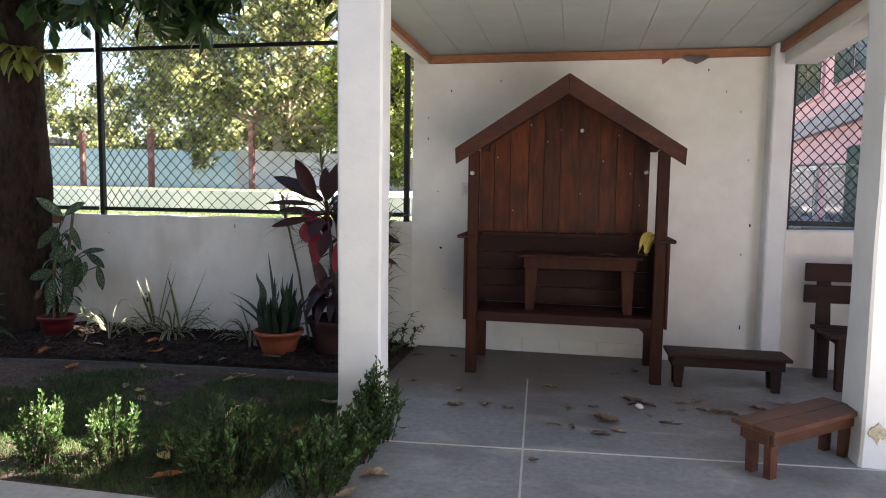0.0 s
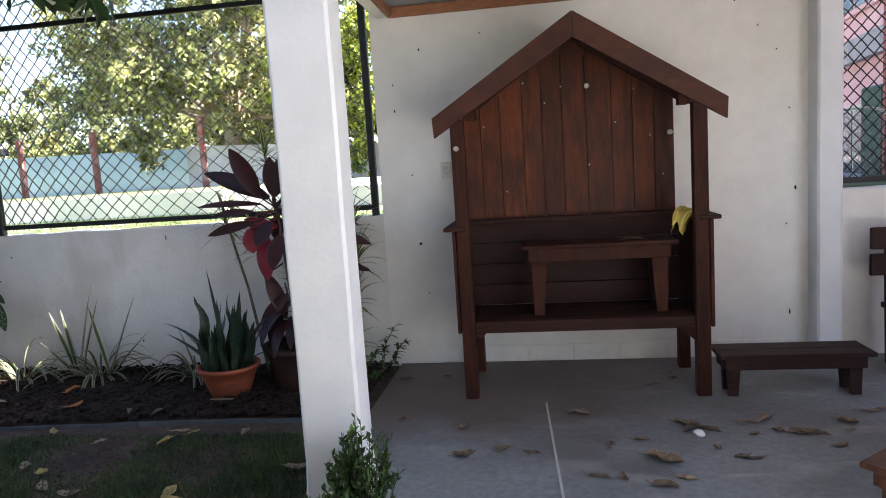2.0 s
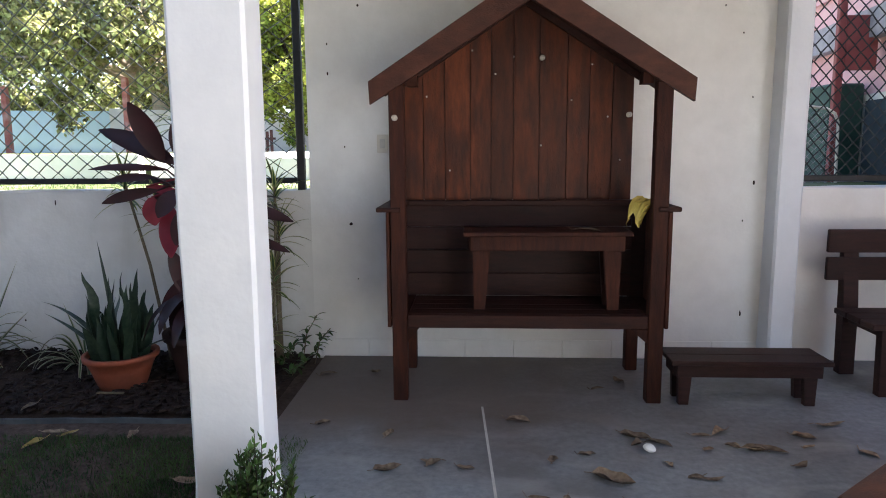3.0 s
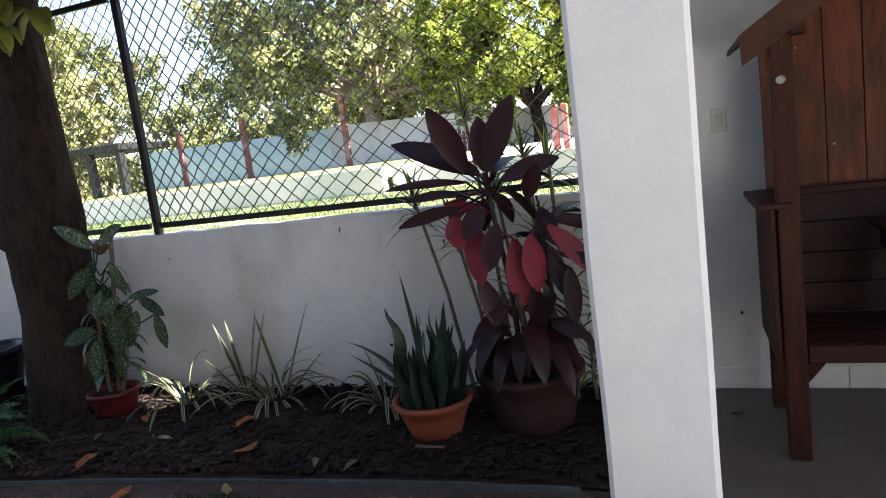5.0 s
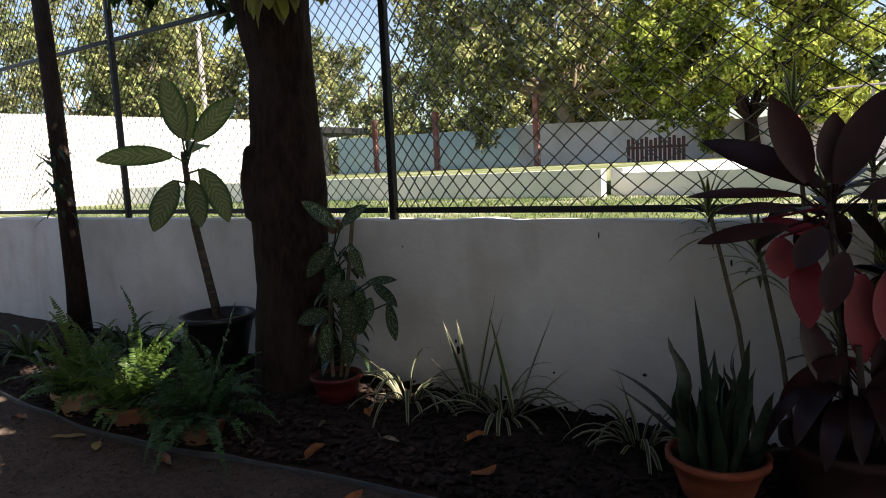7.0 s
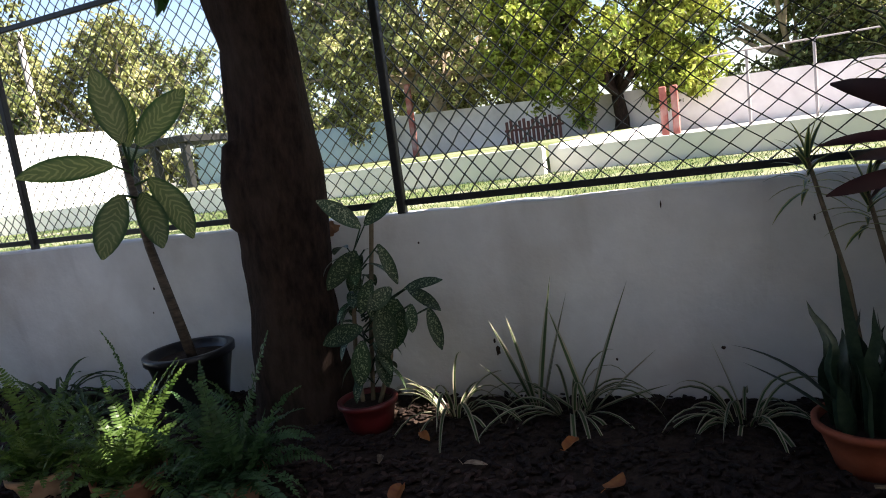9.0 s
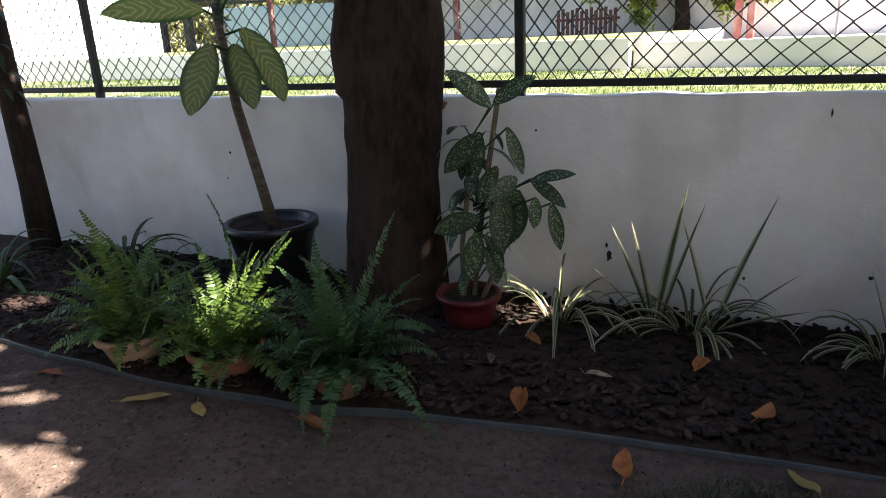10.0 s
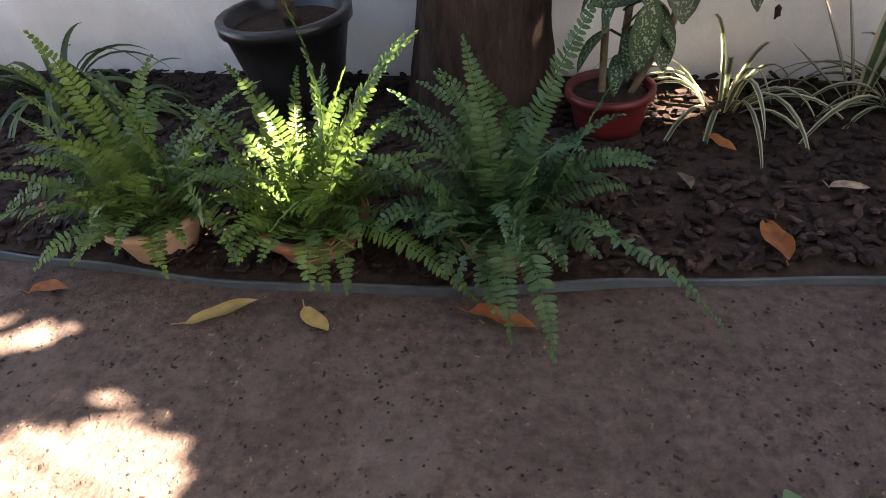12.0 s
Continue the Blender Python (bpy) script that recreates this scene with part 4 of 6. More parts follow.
for k, x in enumerate((-24, -29, -33.5, -19.5, -44, -53)):
    tree("broadleaf_tree", (x, 39 + 2 * (k % 2), 1.0), 5.0, clump_set(60 + k, 10, 4.2, 2.0, 0.6, 4.6, 0.9, 1.5), 550, 0.3, 0.17, M["fartree" if k % 2 else "darktree"], "low leafy tree behind the blue wall", 0.15, 70 + k, 3)


# ---- neighbouring building ----
def neighbour():
    t = thing("pink_building", (5.0, 12, OUT_Z), "two storey pink building with dark windows", "building")
    # the unseen near end is drawn out to y 3 to shade the shelter
    fa, fb = Vector((3.95, 3.0, 0)), Vector((5.4, 18.0, 0))
    d = (fb - fa).normalized()
    nrm = Vector((d.y, -d.x, 0))

    def slab_on(s0, s1, z0, z1, o0, o1, material, name, label="", holder=None):
        bm = bmesh.new()
        vs = box(bm, -0.5, 0.5, -0.5, 0.5, -0.5, 0.5)
        m = Matrix(((d.x, nrm.x, 0, 0), (d.y, nrm.y, 0, 0), (0, 0, 1, 0), (0, 0, 0, 1)))
        for v in vs:
            p = fa + d * (s0 + (v.co.x + 0.5) * (s1 - s0)) + nrm * (o0 + (v.co.y + 0.5) * (o1 - o0))
            v.co = Vector((p.x, p.y, z0 + (v.co.z + 0.5) * (z1 - z0)))
        bmesh.ops.recalc_face_normals(bm, faces=bm.faces)
        return part(name, bm, material, holder or t, label)

    L = (fb - fa).length
    slab_on(0, L, OUT_Z - 1.2, 5.6, 0.0, 0.3, M["pink"], "wall")
    slab_on(-0.3, L + 0.2, 2.55, 2.85, -0.14, -0.004, M["grey"], "ledge", "grey concrete ledge")
    slab_on(-0.3, L + 0.4, 5.605, 5.75, -0.35, 0.6, M["grey"], "roof", "grey roof edge")
    for k in range(4):
        s = 3.9 + k * 3.15
        for z0, z1 in ((3.2, 4.5), (0.95, 1.98)):
            w = slab_on(s, s + 2.4, z0, z1, -0.05, -0.004, M["cream"] if z0 < 2 else M["pink"], "window_frame")
            for j in range(2):
                slab_on(s + 0.09 + j * 1.15, s + 1.16 + j * 1.15, z0 + 0.07, z1 - 0.07, -0.062, -0.052, M["pane"], "window_pane", "dark glass", w)


neighbour()
whole("green_box", boxed(4.12, 4.48, 9.2, 9.7, OUT_Z, 2.1, 0.02), M["green"], "dark green metal box behind the fence", "box")
mp = thing("maroon_panel", (4.35, 9.1, OUT_Z), "dark maroon board on a post behind the fence", "panel")
part("board", boxed(4.16, 4.50, 9.06, 9.10, 2.22, 2.78, 0.008), M["maroon"], mp)
part("post", boxed(4.08, 4.158, 9.045, 9.115, OUT_Z - 0.05, 3.4, 0.008), M["maroon"], mp)
gf = thing("mesh_gate", (3.7, 8.9, OUT_Z), "low wire mesh gate with a bent pale pipe frame", "gate")
bm = bmesh.new()
tube(bm, [(4.09, 8.9, OUT_Z - 0.02), (4.07, 8.9, 1.68), (4.03, 8.9, 1.77), (3.94, 8.9, 1.82), (3.8, 8.9, 1.84), (3.3, 8.9, 1.82), (3.23, 8.9, 1.77), (3.2, 8.9, 1.68), (3.2, 8.9, OUT_Z - 0.02)], 0.017, 6)
part("frame", bm, M["cream"], gf)
part("wire_mesh", mesh_wires(3.21, 4.06, 8.9, OUT_Z, 1.80, 0.07, 0.07, 0.004), M["grey"], gf)["kind"] = "stuff"

whole("pavement_outside", prism([(-3.99, 10.84), (3.4, 9.085), (12, 9.0), (12, 23.9), (-3.85, 26.6)], OUT_Z - 0.05, OUT_Z + 0.012, "z"), M["grey"], "grey concrete yard beyond the fence", "pavement", kind="structure")


def far_fence():
    t = thing("wire_fence", (0.5, 18, OUT_Z), "thin grey steel pole fence far off", "fence")
    for k in range(5):
        x = -1.6 + 1.15 * k
        bm = bmesh.new()
        tube(bm, [(x, 17.2 - 0.1 * k, OUT_Z - 0.05), (x, 17.2 - 0.1 * k, 2.62)], 0.028, 6)
        part("pole", bm, M["grey"], t)
    bm = bmesh.new()
    tube(bm, [(-2.4, 17.28, 2.62), (3.2, 16.75, 2.62)], 0.02, 6)
    part("rail", bm, M["grey"], t)


far_fence()

# unseen wall and roof added behind the walker to cut the sky light
whole("wall_south", boxed(-16, 3.9, -2.9, -2.6, -0.3, 3.05), M["white"], "plain white unseen wall added behind the path", "wall", kind="structure")
whole("roof_shade", boxed(-16, 3.9, -2.95, 2.88, 3.06, 3.16), M["grey"], "unseen flat roof added to shade the path and garden", "roof", kind="structure")

# ---- garden tree ----
# crown openings cut to shape the sun patches: place the sun reaches, and radius
GAPS = ((-4.93, 4.83, 0.55, 0.16), (-5.02, 4.84, 0.38, 0.10), (-5.33, 4.85, 0.53, 0.05), (-5.55, 4.75, 0.05, 0.06), (-5.49, 4.64, 0.0, 0.025), (-5.45, 4.312, 0.0, 0.045), (-5.36, 4.345, 0.0, 0.03), (-5.75, 4.31, 0.0, 0.055), (-5.88, 4.25, 0.0, 0.07), (-6.0, 4.27, 0.0, 0.05), (-5.53, 4.09, 0.0, 0.04), (-5.46, 4.06, 0.0, 0.045), (-5.40, 3.97, 0.0, 0.055), (-5.26, 3.86, 0.0, 0.13), (-5.55, 3.86, 0.0, 0.07), (-5.30, 3.52, 0.0, 0.25), (-5.65, 3.45, 0.0, 0.28), (-6.0, 3.4, 0.0, 0.3), (-6.6, 4.52, 0.0, 0.12), (-6.95, 5.0, 0.03, 0.13), (-6.35, 4.85, 0.03, 0.07), (-4.47, 5.51, 0.74, 0.022), (-4.40, 5.50, 0.27, 0.03), (-3.72, 5.76, 0.3, 0.09), (-3.2, 5.8, 0.45, 0.06), (-3.95, 5.72, 0.05, 0.06), (-2.95, 5.8, 0.2, 0.07), (-2.42, 3.12, 0.02, 0.22), (-2.16, 3.14, 0.02, 0.09), (-2.05, 3.02, 0.3, 0.07), (-1.5, 3.13, 0.03, 0.05))


def garden_tree():
    rng = random.Random(3)
    t = thing("shade_tree", (-4.78, 5.78, 0), "thick dark trunked shade tree with broad leaves", "tree")
    bm = bmesh.new()
    path = [(-4.80, 5.82, -0.1, 0.36), (-4.78, 5.80, 0.1, 0.30), (-4.75, 5.78, 0.4, 0.262), (-4.71, 5.77, 0.8, 0.248), (-4.68, 5.76, 1.2, 0.243), (-4.665, 5.75, 1.5, 0.25), (-4.64, 5.75, 1.75, 0.232), (-4.62, 5.74, 2.2, 0.205), (-4.65, 5.72, 2.6, 0.235), (-4.68, 5.70, 2.95, 0.30), (-4.68, 5.68, 3.2, 0.30)]
    n = 44
    rings = []
    fine = []
    for a, b in zip(path, path[1:]):
        fine.extend(tuple(p + (q - p) * k / 8 for p, q in zip(a, b)) for k in range(8))
    for x, y, z, r in fine + [path[-1]]:
        ring = []
        for k in range(n):
            a = 2 * math.pi * k / n
            q = r * (1 + 0.07 * math.sin(3 * a + z) + 0.10 * noise.noise(Vector((2.2 * math.cos(a), 2.2 * math.sin(a), z * 1.8))) + 0.05 * noise.noise(Vector((7 * math.cos(a), 7 * math.sin(a), z * 3.5))) + 0.03 * noise.noise(Vector((16 * math.cos(a), 16 * math.sin(a), z * 9))))
            if 1.2 < z < 1.7 and math.cos(a - 3.3) > 0.55:
                q += 0.035
            ring.append(bm.verts.new((x + q * math.cos(a), y + q * math.sin(a), z)))
        rings.append(ring)
    for a, b in zip(rings, rings[1:]):
        for k in range(n):
            bm.faces.new((a[k], a[(k + 1) % n], b[(k + 1) % n], b[k]))
    bm.faces.new(rings[-1])
    part("trunk", bm, M["bark"], t, smooth=True)
    tips = []

    def in_gap(p):
        """True where the crown is open, so that the sun passes to a place below."""
        for gx, gy, gz, r in GAPS:
            q = p - Vector((gx, gy, gz))
            if (q - SUN * q.dot(SUN)).length < r:
                return True
        return False

    fork = Vector((-4.66, 5.70, 3.0))
    # limbs reaching over the shelter are unseen, placed for the shade they cast
    for e, r in (((-5.9, 5.3, 4.0), 0.13), ((-3.3, 5.45, 4.1), 0.13), ((-4.4, 5.5, 4.4), 0.12), ((-5.0, 6.7, 4.4), 0.12), ((-3.5, 6.2, 4.6), 0.11), ((-5.6, 5.3, 4.6), 0.11), ((-2.5, 5.4, 3.8), 0.10), ((-1.5, 5.28, 3.8), 0.10), ((-0.6, 4.35, 3.9), 0.09), ((0.2, 5.2, 4.3), 0.09), ((-1.0, 5.6, 4.1), 0.09), ((-2.6, 5.5, 4.1), 0.10), ((0.95, 5.3, 4.6), 0.08), ((-1.5, 4.4, 3.3), 0.06), ((-2.15, 4.5, 3.6), 0.05), ((0.55, 3.3, 3.95), 0.014), ((-0.75, 4.55, 3.4), 0.06), ((-4.25, 5.0, 3.25), 0.05), ((-3.5, 5.0, 3.2), 0.05), ((-5.0, 5.0, 3.4), 0.05), ((0.3, 4.1, 4.0), 0.07), ((-0.5, 5.2, 3.7), 0.07), ((1.3, 3.1, 3.75), 0.012), ((2.1, 3.15, 4.5), 0.012), ((-2.7, 4.3, 3.9), 0.04), ((-3.1, 4.7, 3.9), 0.05), ((-2.5, 4.05, 3.6), 0.02), ((-2.9, 5.6, 3.8), 0.07), ((-3.2, 5.8, 4.2), 0.07), ((-2.35, 5.7, 4.2), 0.07), ((-5.8, 5.95, 4.0), 0.07), ((-5.2, 5.95, 4.5), 0.07), ((-5.35, 5.3, 3.40), 0.03), ((-5.75, 5.5, 3.46), 0.03), ((-3.9, 5.25, 3.20), 0.03), ((-3.35, 5.45, 3.22), 0.03), ((-2.9, 5.3, 3.24), 0.03)):
        e = Vector(e)
        bm = bmesh.new()
        best = None
        for lift in (0.15, 0.45, 0.75, 1.05, 1.4, 1.8):
            m1 = fork.lerp(e, 0.4) + Vector((0, 0, lift))
            shut = sum(in_gap(fork.lerp(m1, k / 16)) + in_gap(m1.lerp(e, k / 16)) for k in range(17))
            if best is None or shut < best[0]:
                best = (shut, m1)
        m1 = best[1]
        tube(bm, [fork, m1, e], [r * 1.3, r, r * 0.55], 9)
        part("limb", bm, M["bark"], t, smooth=True)
        for k in range(15):
            o = ball_dir(rng, -0.5)
            wide = 0.4 if e.z < 3.2 or r == 0.03 else 0.5 if e.y < 4.55 and e.x < -1 else 0.2 if e.x > 1.4 else (1.0 if e.x < -3 else (0.42 if e.y < 4 else 0.62))
            q = e + Vector((o.x * 1.5 * wide, o.y * 1.2 * wide, o.z * 0.75 * wide))
            start, bend = m1.lerp(e, rng.uniform(0.3, 1)), (e + q) / 2 + Vector((0, 0, 0.1))
            if any(in_gap(start.lerp(bend, k / 8)) or in_gap(bend.lerp(q, k / 8)) for k in range(9)):
                continue
            bm = bmesh.new()
            tube(bm, [start, bend, q], [r * 0.4, r * 0.25, 0.008], 5)
            part("twig", bm, M["bark"], t)
            tips.append(q)
    verts, faces = [], []
    for q in tips:
        sparse = q.x < -2.1 and q.y > 4.8
        for j in range(3 if sparse else 5):
            c = q + ball_dir(rng) * rng.uniform(0.05, 0.3)
            for k in range(14 if sparse else 17):
                d = (ball_dir(rng) + Vector((0, 0, -0.55))).normalized()
                p = c + ball_dir(rng) * 0.10
                size = rng.uniform(0.18, 0.30)
                if not (in_gap(p) or in_gap(p + d * size) or in_gap(p + d * size * 0.5)):
                    leaf_cards(verts, faces, p, d, size, rng.uniform(0.075, 0.115), rng)
    c = list_mesh("crown", verts, faces, M["canopy"], t)
    c["kind"] = "stuff"
    # young shoots on the trunk
    for k, (x, y, z) in enumerate(((-4.36, 5.40, 2.66), (-4.2, 5.42, 2.68), (-4.04, 5.46, 2.62), (-4.28, 5.36, 2.56))):
        bm = bmesh.new()
        for j in range(9):
            d = Vector((rng.uniform(-1, 1), rng.uniform(-1, 0.2), rng.uniform(-0.6, 0.3)))
            blade(bm, (x, y, z), d, rng.uniform(0.17, 0.26), 0.09, 1.5, 6, "oval", 0.25)
        tube(bm, [(-4.5, 5.55, 2.75), (x, y, z)], 0.008, 5)
        part("young_shoot", bm, M["youngleaf"], t, "yellow green young leaves")


garden_tree()

bm = bmesh.new()
tube(bm, [(-7.92, 5.88, -0.05), (-7.94, 5.9, 0.55), (-7.955, 5.9, 1.2), (-7.97, 5.9, 2.4), (-8.02, 5.9, 3.6)], [0.115, 0.095, 0.085, 0.08, 0.07], 12)
st = thing("slim_tree", (-7.9, 5.88, 0), "slim brown tree trunk against the wall", "tree")
part("trunk", bm, M["bark"], st, smooth=True)
bm = bmesh.new()
rng = random.Random(31)
for k in range(40):
    z = rng.uniform(1.2, 1.9)
    d = ball_dir(rng)
    blade(bm, (-7.95 + d.x * 0.1, 5.85 + d.y * 0.1, z), d, rng.uniform(0.1, 0.3), 0.04, 0.4, 3)
part("leaves", bm, M["canopy"], st)


# ---- pots and plants ----
def pot_parts(t, at, r_top, r_base, h, material, rim=0.02, lip=0.03, soil=True):
    prof = [(r_base * 0.2, 0.0), (r_base, 0.0), (r_base + (r_top - r_base) * 0.55, h * 0.55), (r_top - 0.004, h - lip), (r_top + rim * 0.5, h - lip), (r_top + rim * 0.6, h - 0.004), (r_top + rim * 0.3, h), (r_top - rim * 0.5, h), (r_top - rim * 0.7, h - 0.01), (r_top - rim * 0.9, h * 0.8), (0.01, h * 0.8)]
    pot = part("pot", lathe(prof, at), material, t, smooth=True)
    if soil:
        part("soil", lathe([(r_top - rim * 0.95, h * 0.8), (r_top - rim * 0.95, h * 0.86), (0.01, h * 0.89)], at, 20), M["soil"], pot, "dark potting soil")


def frond(base, way, length, width, droop, rng):
    """A fern frond: an arching rib with toothed rows of narrow leaflets on both sides."""
    bm = bmesh.new()
    p, d = Vector(base), Vector(way).normalized()
    n = max(8, int(length / 0.0158))
    side = d.cross(Vector((0, 0, 1)))
    side = side.normalized() if side.length > 0.05 else Vector((1, 0, 0))
    rib = [p.copy()]
    sway = Vector((rng.uniform(-1, 1), rng.uniform(-1, 1), 0))
    side = (Matrix.Rotation(rng.uniform(-0.5, 0.5), 3, d) @ side)
    cup = rng.uniform(-0.15, 0.35)
    for i in range(n):
        s = i / n
        p = p + d * length / n
        d = (d + Vector((0, 0, -1)) * droop * 2 / n * (0.4 + 1.2 * s) + sway * (0.75 / n)).normalized()
        side = (side - d * side.dot(d)).normalized()
        up = side.cross(d)
        rib.append(p.copy())
        if s < 0.08:
            continue
        w = width * 0.5 * (min(1, 0.35 + s * 2.6) * (1 - s ** 2.6) + 0.05)
        for sg in (-1, 1):
            if rng.random() < 0.03:
                continue
            o = (side * sg + d * rng.uniform(0.05, 0.38) + up * (cup + rng.uniform(-0.28, 0.28))).normalized()
            q = p + o * w * rng.uniform(0.86, 1.08) - up * w * rng.uniform(0.0, 0.14)
            h = d * rng.uniform(0.0062, 0.0080) + up * rng.uniform(-0.003, 0.003)
            m1, m2 = p + (q - p) * 0.3 + up * 0.0015, p + (q - p) * 0.75 + up * 0.001
            v = [bm.verts.new(c) for c in (p - h * 0.5, m1 - h, m2 - h * 0.8, q, m2 + h * 0.75, m1 + h, p + h * 0.5)]
            bm.faces.new(v)
    tube(bm, rib[::3] + [rib[-1]], 0.0022, 3, False)
    return bm


def fern(x, y, r, h, pot_m, leaf_m, n, seed, label, lengths=(0.35, 0.6), extra=(), hang=0.4):
    rng = random.Random(seed)
    t = thing("potted_fern", (x, y, 0), label, "fern", "potted ferns")
    pot_parts(t, (x, y, 0), r, r * 0.62, h, pot_m)
    for k in range(n):
        a = 2.4 * k + rng.uniform(-0.3, 0.3)
        tilt = 0.08 + 1.15 * ((k + 0.5) / n) ** 0.8 + rng.uniform(-0.08, 0.08)
        d = (math.cos(a) * math.sin(tilt), math.sin(a) * math.sin(tilt), math.cos(tilt))
        L = rng.uniform(*lengths) * (1.05 - 0.22 * tilt)
        if math.sin(a) < -0.3 and tilt > 0.6:
            L *= 0.72
        o = rng.uniform(0.02, 0.09)
        part("frond", frond((x + o * math.cos(a), y + o * math.sin(a), h * 0.88), d, L, rng.uniform(0.078, 0.108), rng.uniform(0.25, 0.6) + hang * tilt, rng), leaf_m, t)
    # short young fronds fill the middle of the pot
    for k in range(n // 2):
        a = 2.4 * k + 1.0
        tilt = rng.uniform(0.1, 0.9)
        d = (math.cos(a) * math.sin(tilt), math.sin(a) * math.sin(tilt), math.cos(tilt))
        o = rng.uniform(0.02, 0.11)
        part("frond", frond((x + o * math.cos(a), y + o * math.sin(a), h * 0.88), d, rng.uniform(0.16, 0.3), rng.uniform(0.055, 0.08), rng.uniform(0.2, 0.9), rng), leaf_m, t)
    for d, L, dr in extra:
        part("frond", frond((x, y, h * 0.88), d, L, 0.105, dr, rng), leaf_m, t)
    return t


fern(-5.66, 4.70, 0.165, 0.17, M["tanpot"], M["fern"], 46, 5, "bushy green fern in a tan clay pot", (0.40, 0.60), extra=(((-0.85, -0.55, 0.55), 0.78, 0.8), ((-0.1, 0.1, 1), 0.66, 0.05), ((-0.9, 0.1, 0.7), 0.62, 0.6)))
fern(-5.10, 4.74, 0.17, 0.16, M["clay"], M["fern"], 46, 6, "bushy green fern in a terracotta pot", (0.38, 0.58), extra=(((0.42, 0.2, 1), 0.78, 0.03), ((0.28, 0.1, 1), 0.72, 0.06), ((0.50, 0.05, 1), 0.62, 0.08), ((0.36, 0.3, 1), 0.66, 0.1), ((1.0, 0.0, 0.6), 0.62, 0.4), ((0.95, -0.35, 0.35), 0.66, 0.75)))
fern(-4.50, 4.78, 0.155, 0.16, M["brownpot"], M["ferndark"], 56, 7, "dark green drooping fern in a brown clay pot", (0.38, 0.58), extra=(((0.75, -0.5, 0.6), 0.80, 0.95), ((0.25, 0.3, 1), 0.74, 0.08), ((0.1, -0.8, 0.5), 0.5, 1.1), ((0.5, -0.8, 0.5), 0.55, 1.0)), hang=0.65)


def dumb_cane_tall():
    t = thing("potted_dumb_cane", (-5.58, 5.76, 0), "tall bare stemmed dumb cane in a black pot", "plant")
    pot_parts(t, (-5.58, 5.76, 0), 0.272, 0.18, 0.46, M["blackpot"], 0.03, 0.05)
    bm = bmesh.new()
    top = Vector((-5.74, 5.70, 1.72))
    tube(bm, [(-5.53, 5.74, 0.36), (-5.60, 5.72, 0.75), (-5.675, 5.70, 1.15), (-5.71, 5.70, 1.45), top], [0.036, 0.032, 0.029, 0.027, 0.02], 9)
    part("stem", bm, M["canestem"], t, "brown ringed stem", True)
    # broad leaves turned towards the open side of the bed
    right, out = Vector((0.66, 0.75, 0)), Vector((0.75, -0.66, 0))
    for a, o, c, z, L, w, dr in ((-0.18, 0.1, 1, 1.72, 0.50, 0.19, 0.05), (0.75, 0.1, 0.8, 1.72, 0.50, 0.19, 0.08), (-1, 0.2, 0.08, 1.68, 0.56, 0.17, 0.12), (-0.45, 0.25, -0.75, 1.52, 0.46, 0.19, 0.2), (0.12, 0.4, -0.75, 1.52, 0.42, 0.17, 0.25), (0.42, 0.2, -0.55, 1.60, 0.50, 0.18, 0.6), (0.2, -0.8, 0.5, 1.66, 0.45, 0.17, 0.5), (0.12, -0.4, 1, 1.70, 0.40, 0.12, 0.05)):
        d = right * a + out * o + Vector((0, 0, c))
        p = Vector((-5.69 - 0.05 * (z - 1.5), 5.70, z))
        b0 = p + (right * a + out * o + Vector((0, 0, max(c, -0.1)))).normalized() * 0.10
        bm = bmesh.new()
        tube(bm, [p - Vector((0, 0, 0.05)), b0], 0.008, 5)
        blade(bm, b0, d, L - 0.04, w, dr, 9, "oval", 0.1, None, out + Vector((0, 0, 0.45)))
        part("leaf", bm, M["dieff"], t)
    return t


dumb_cane_tall()


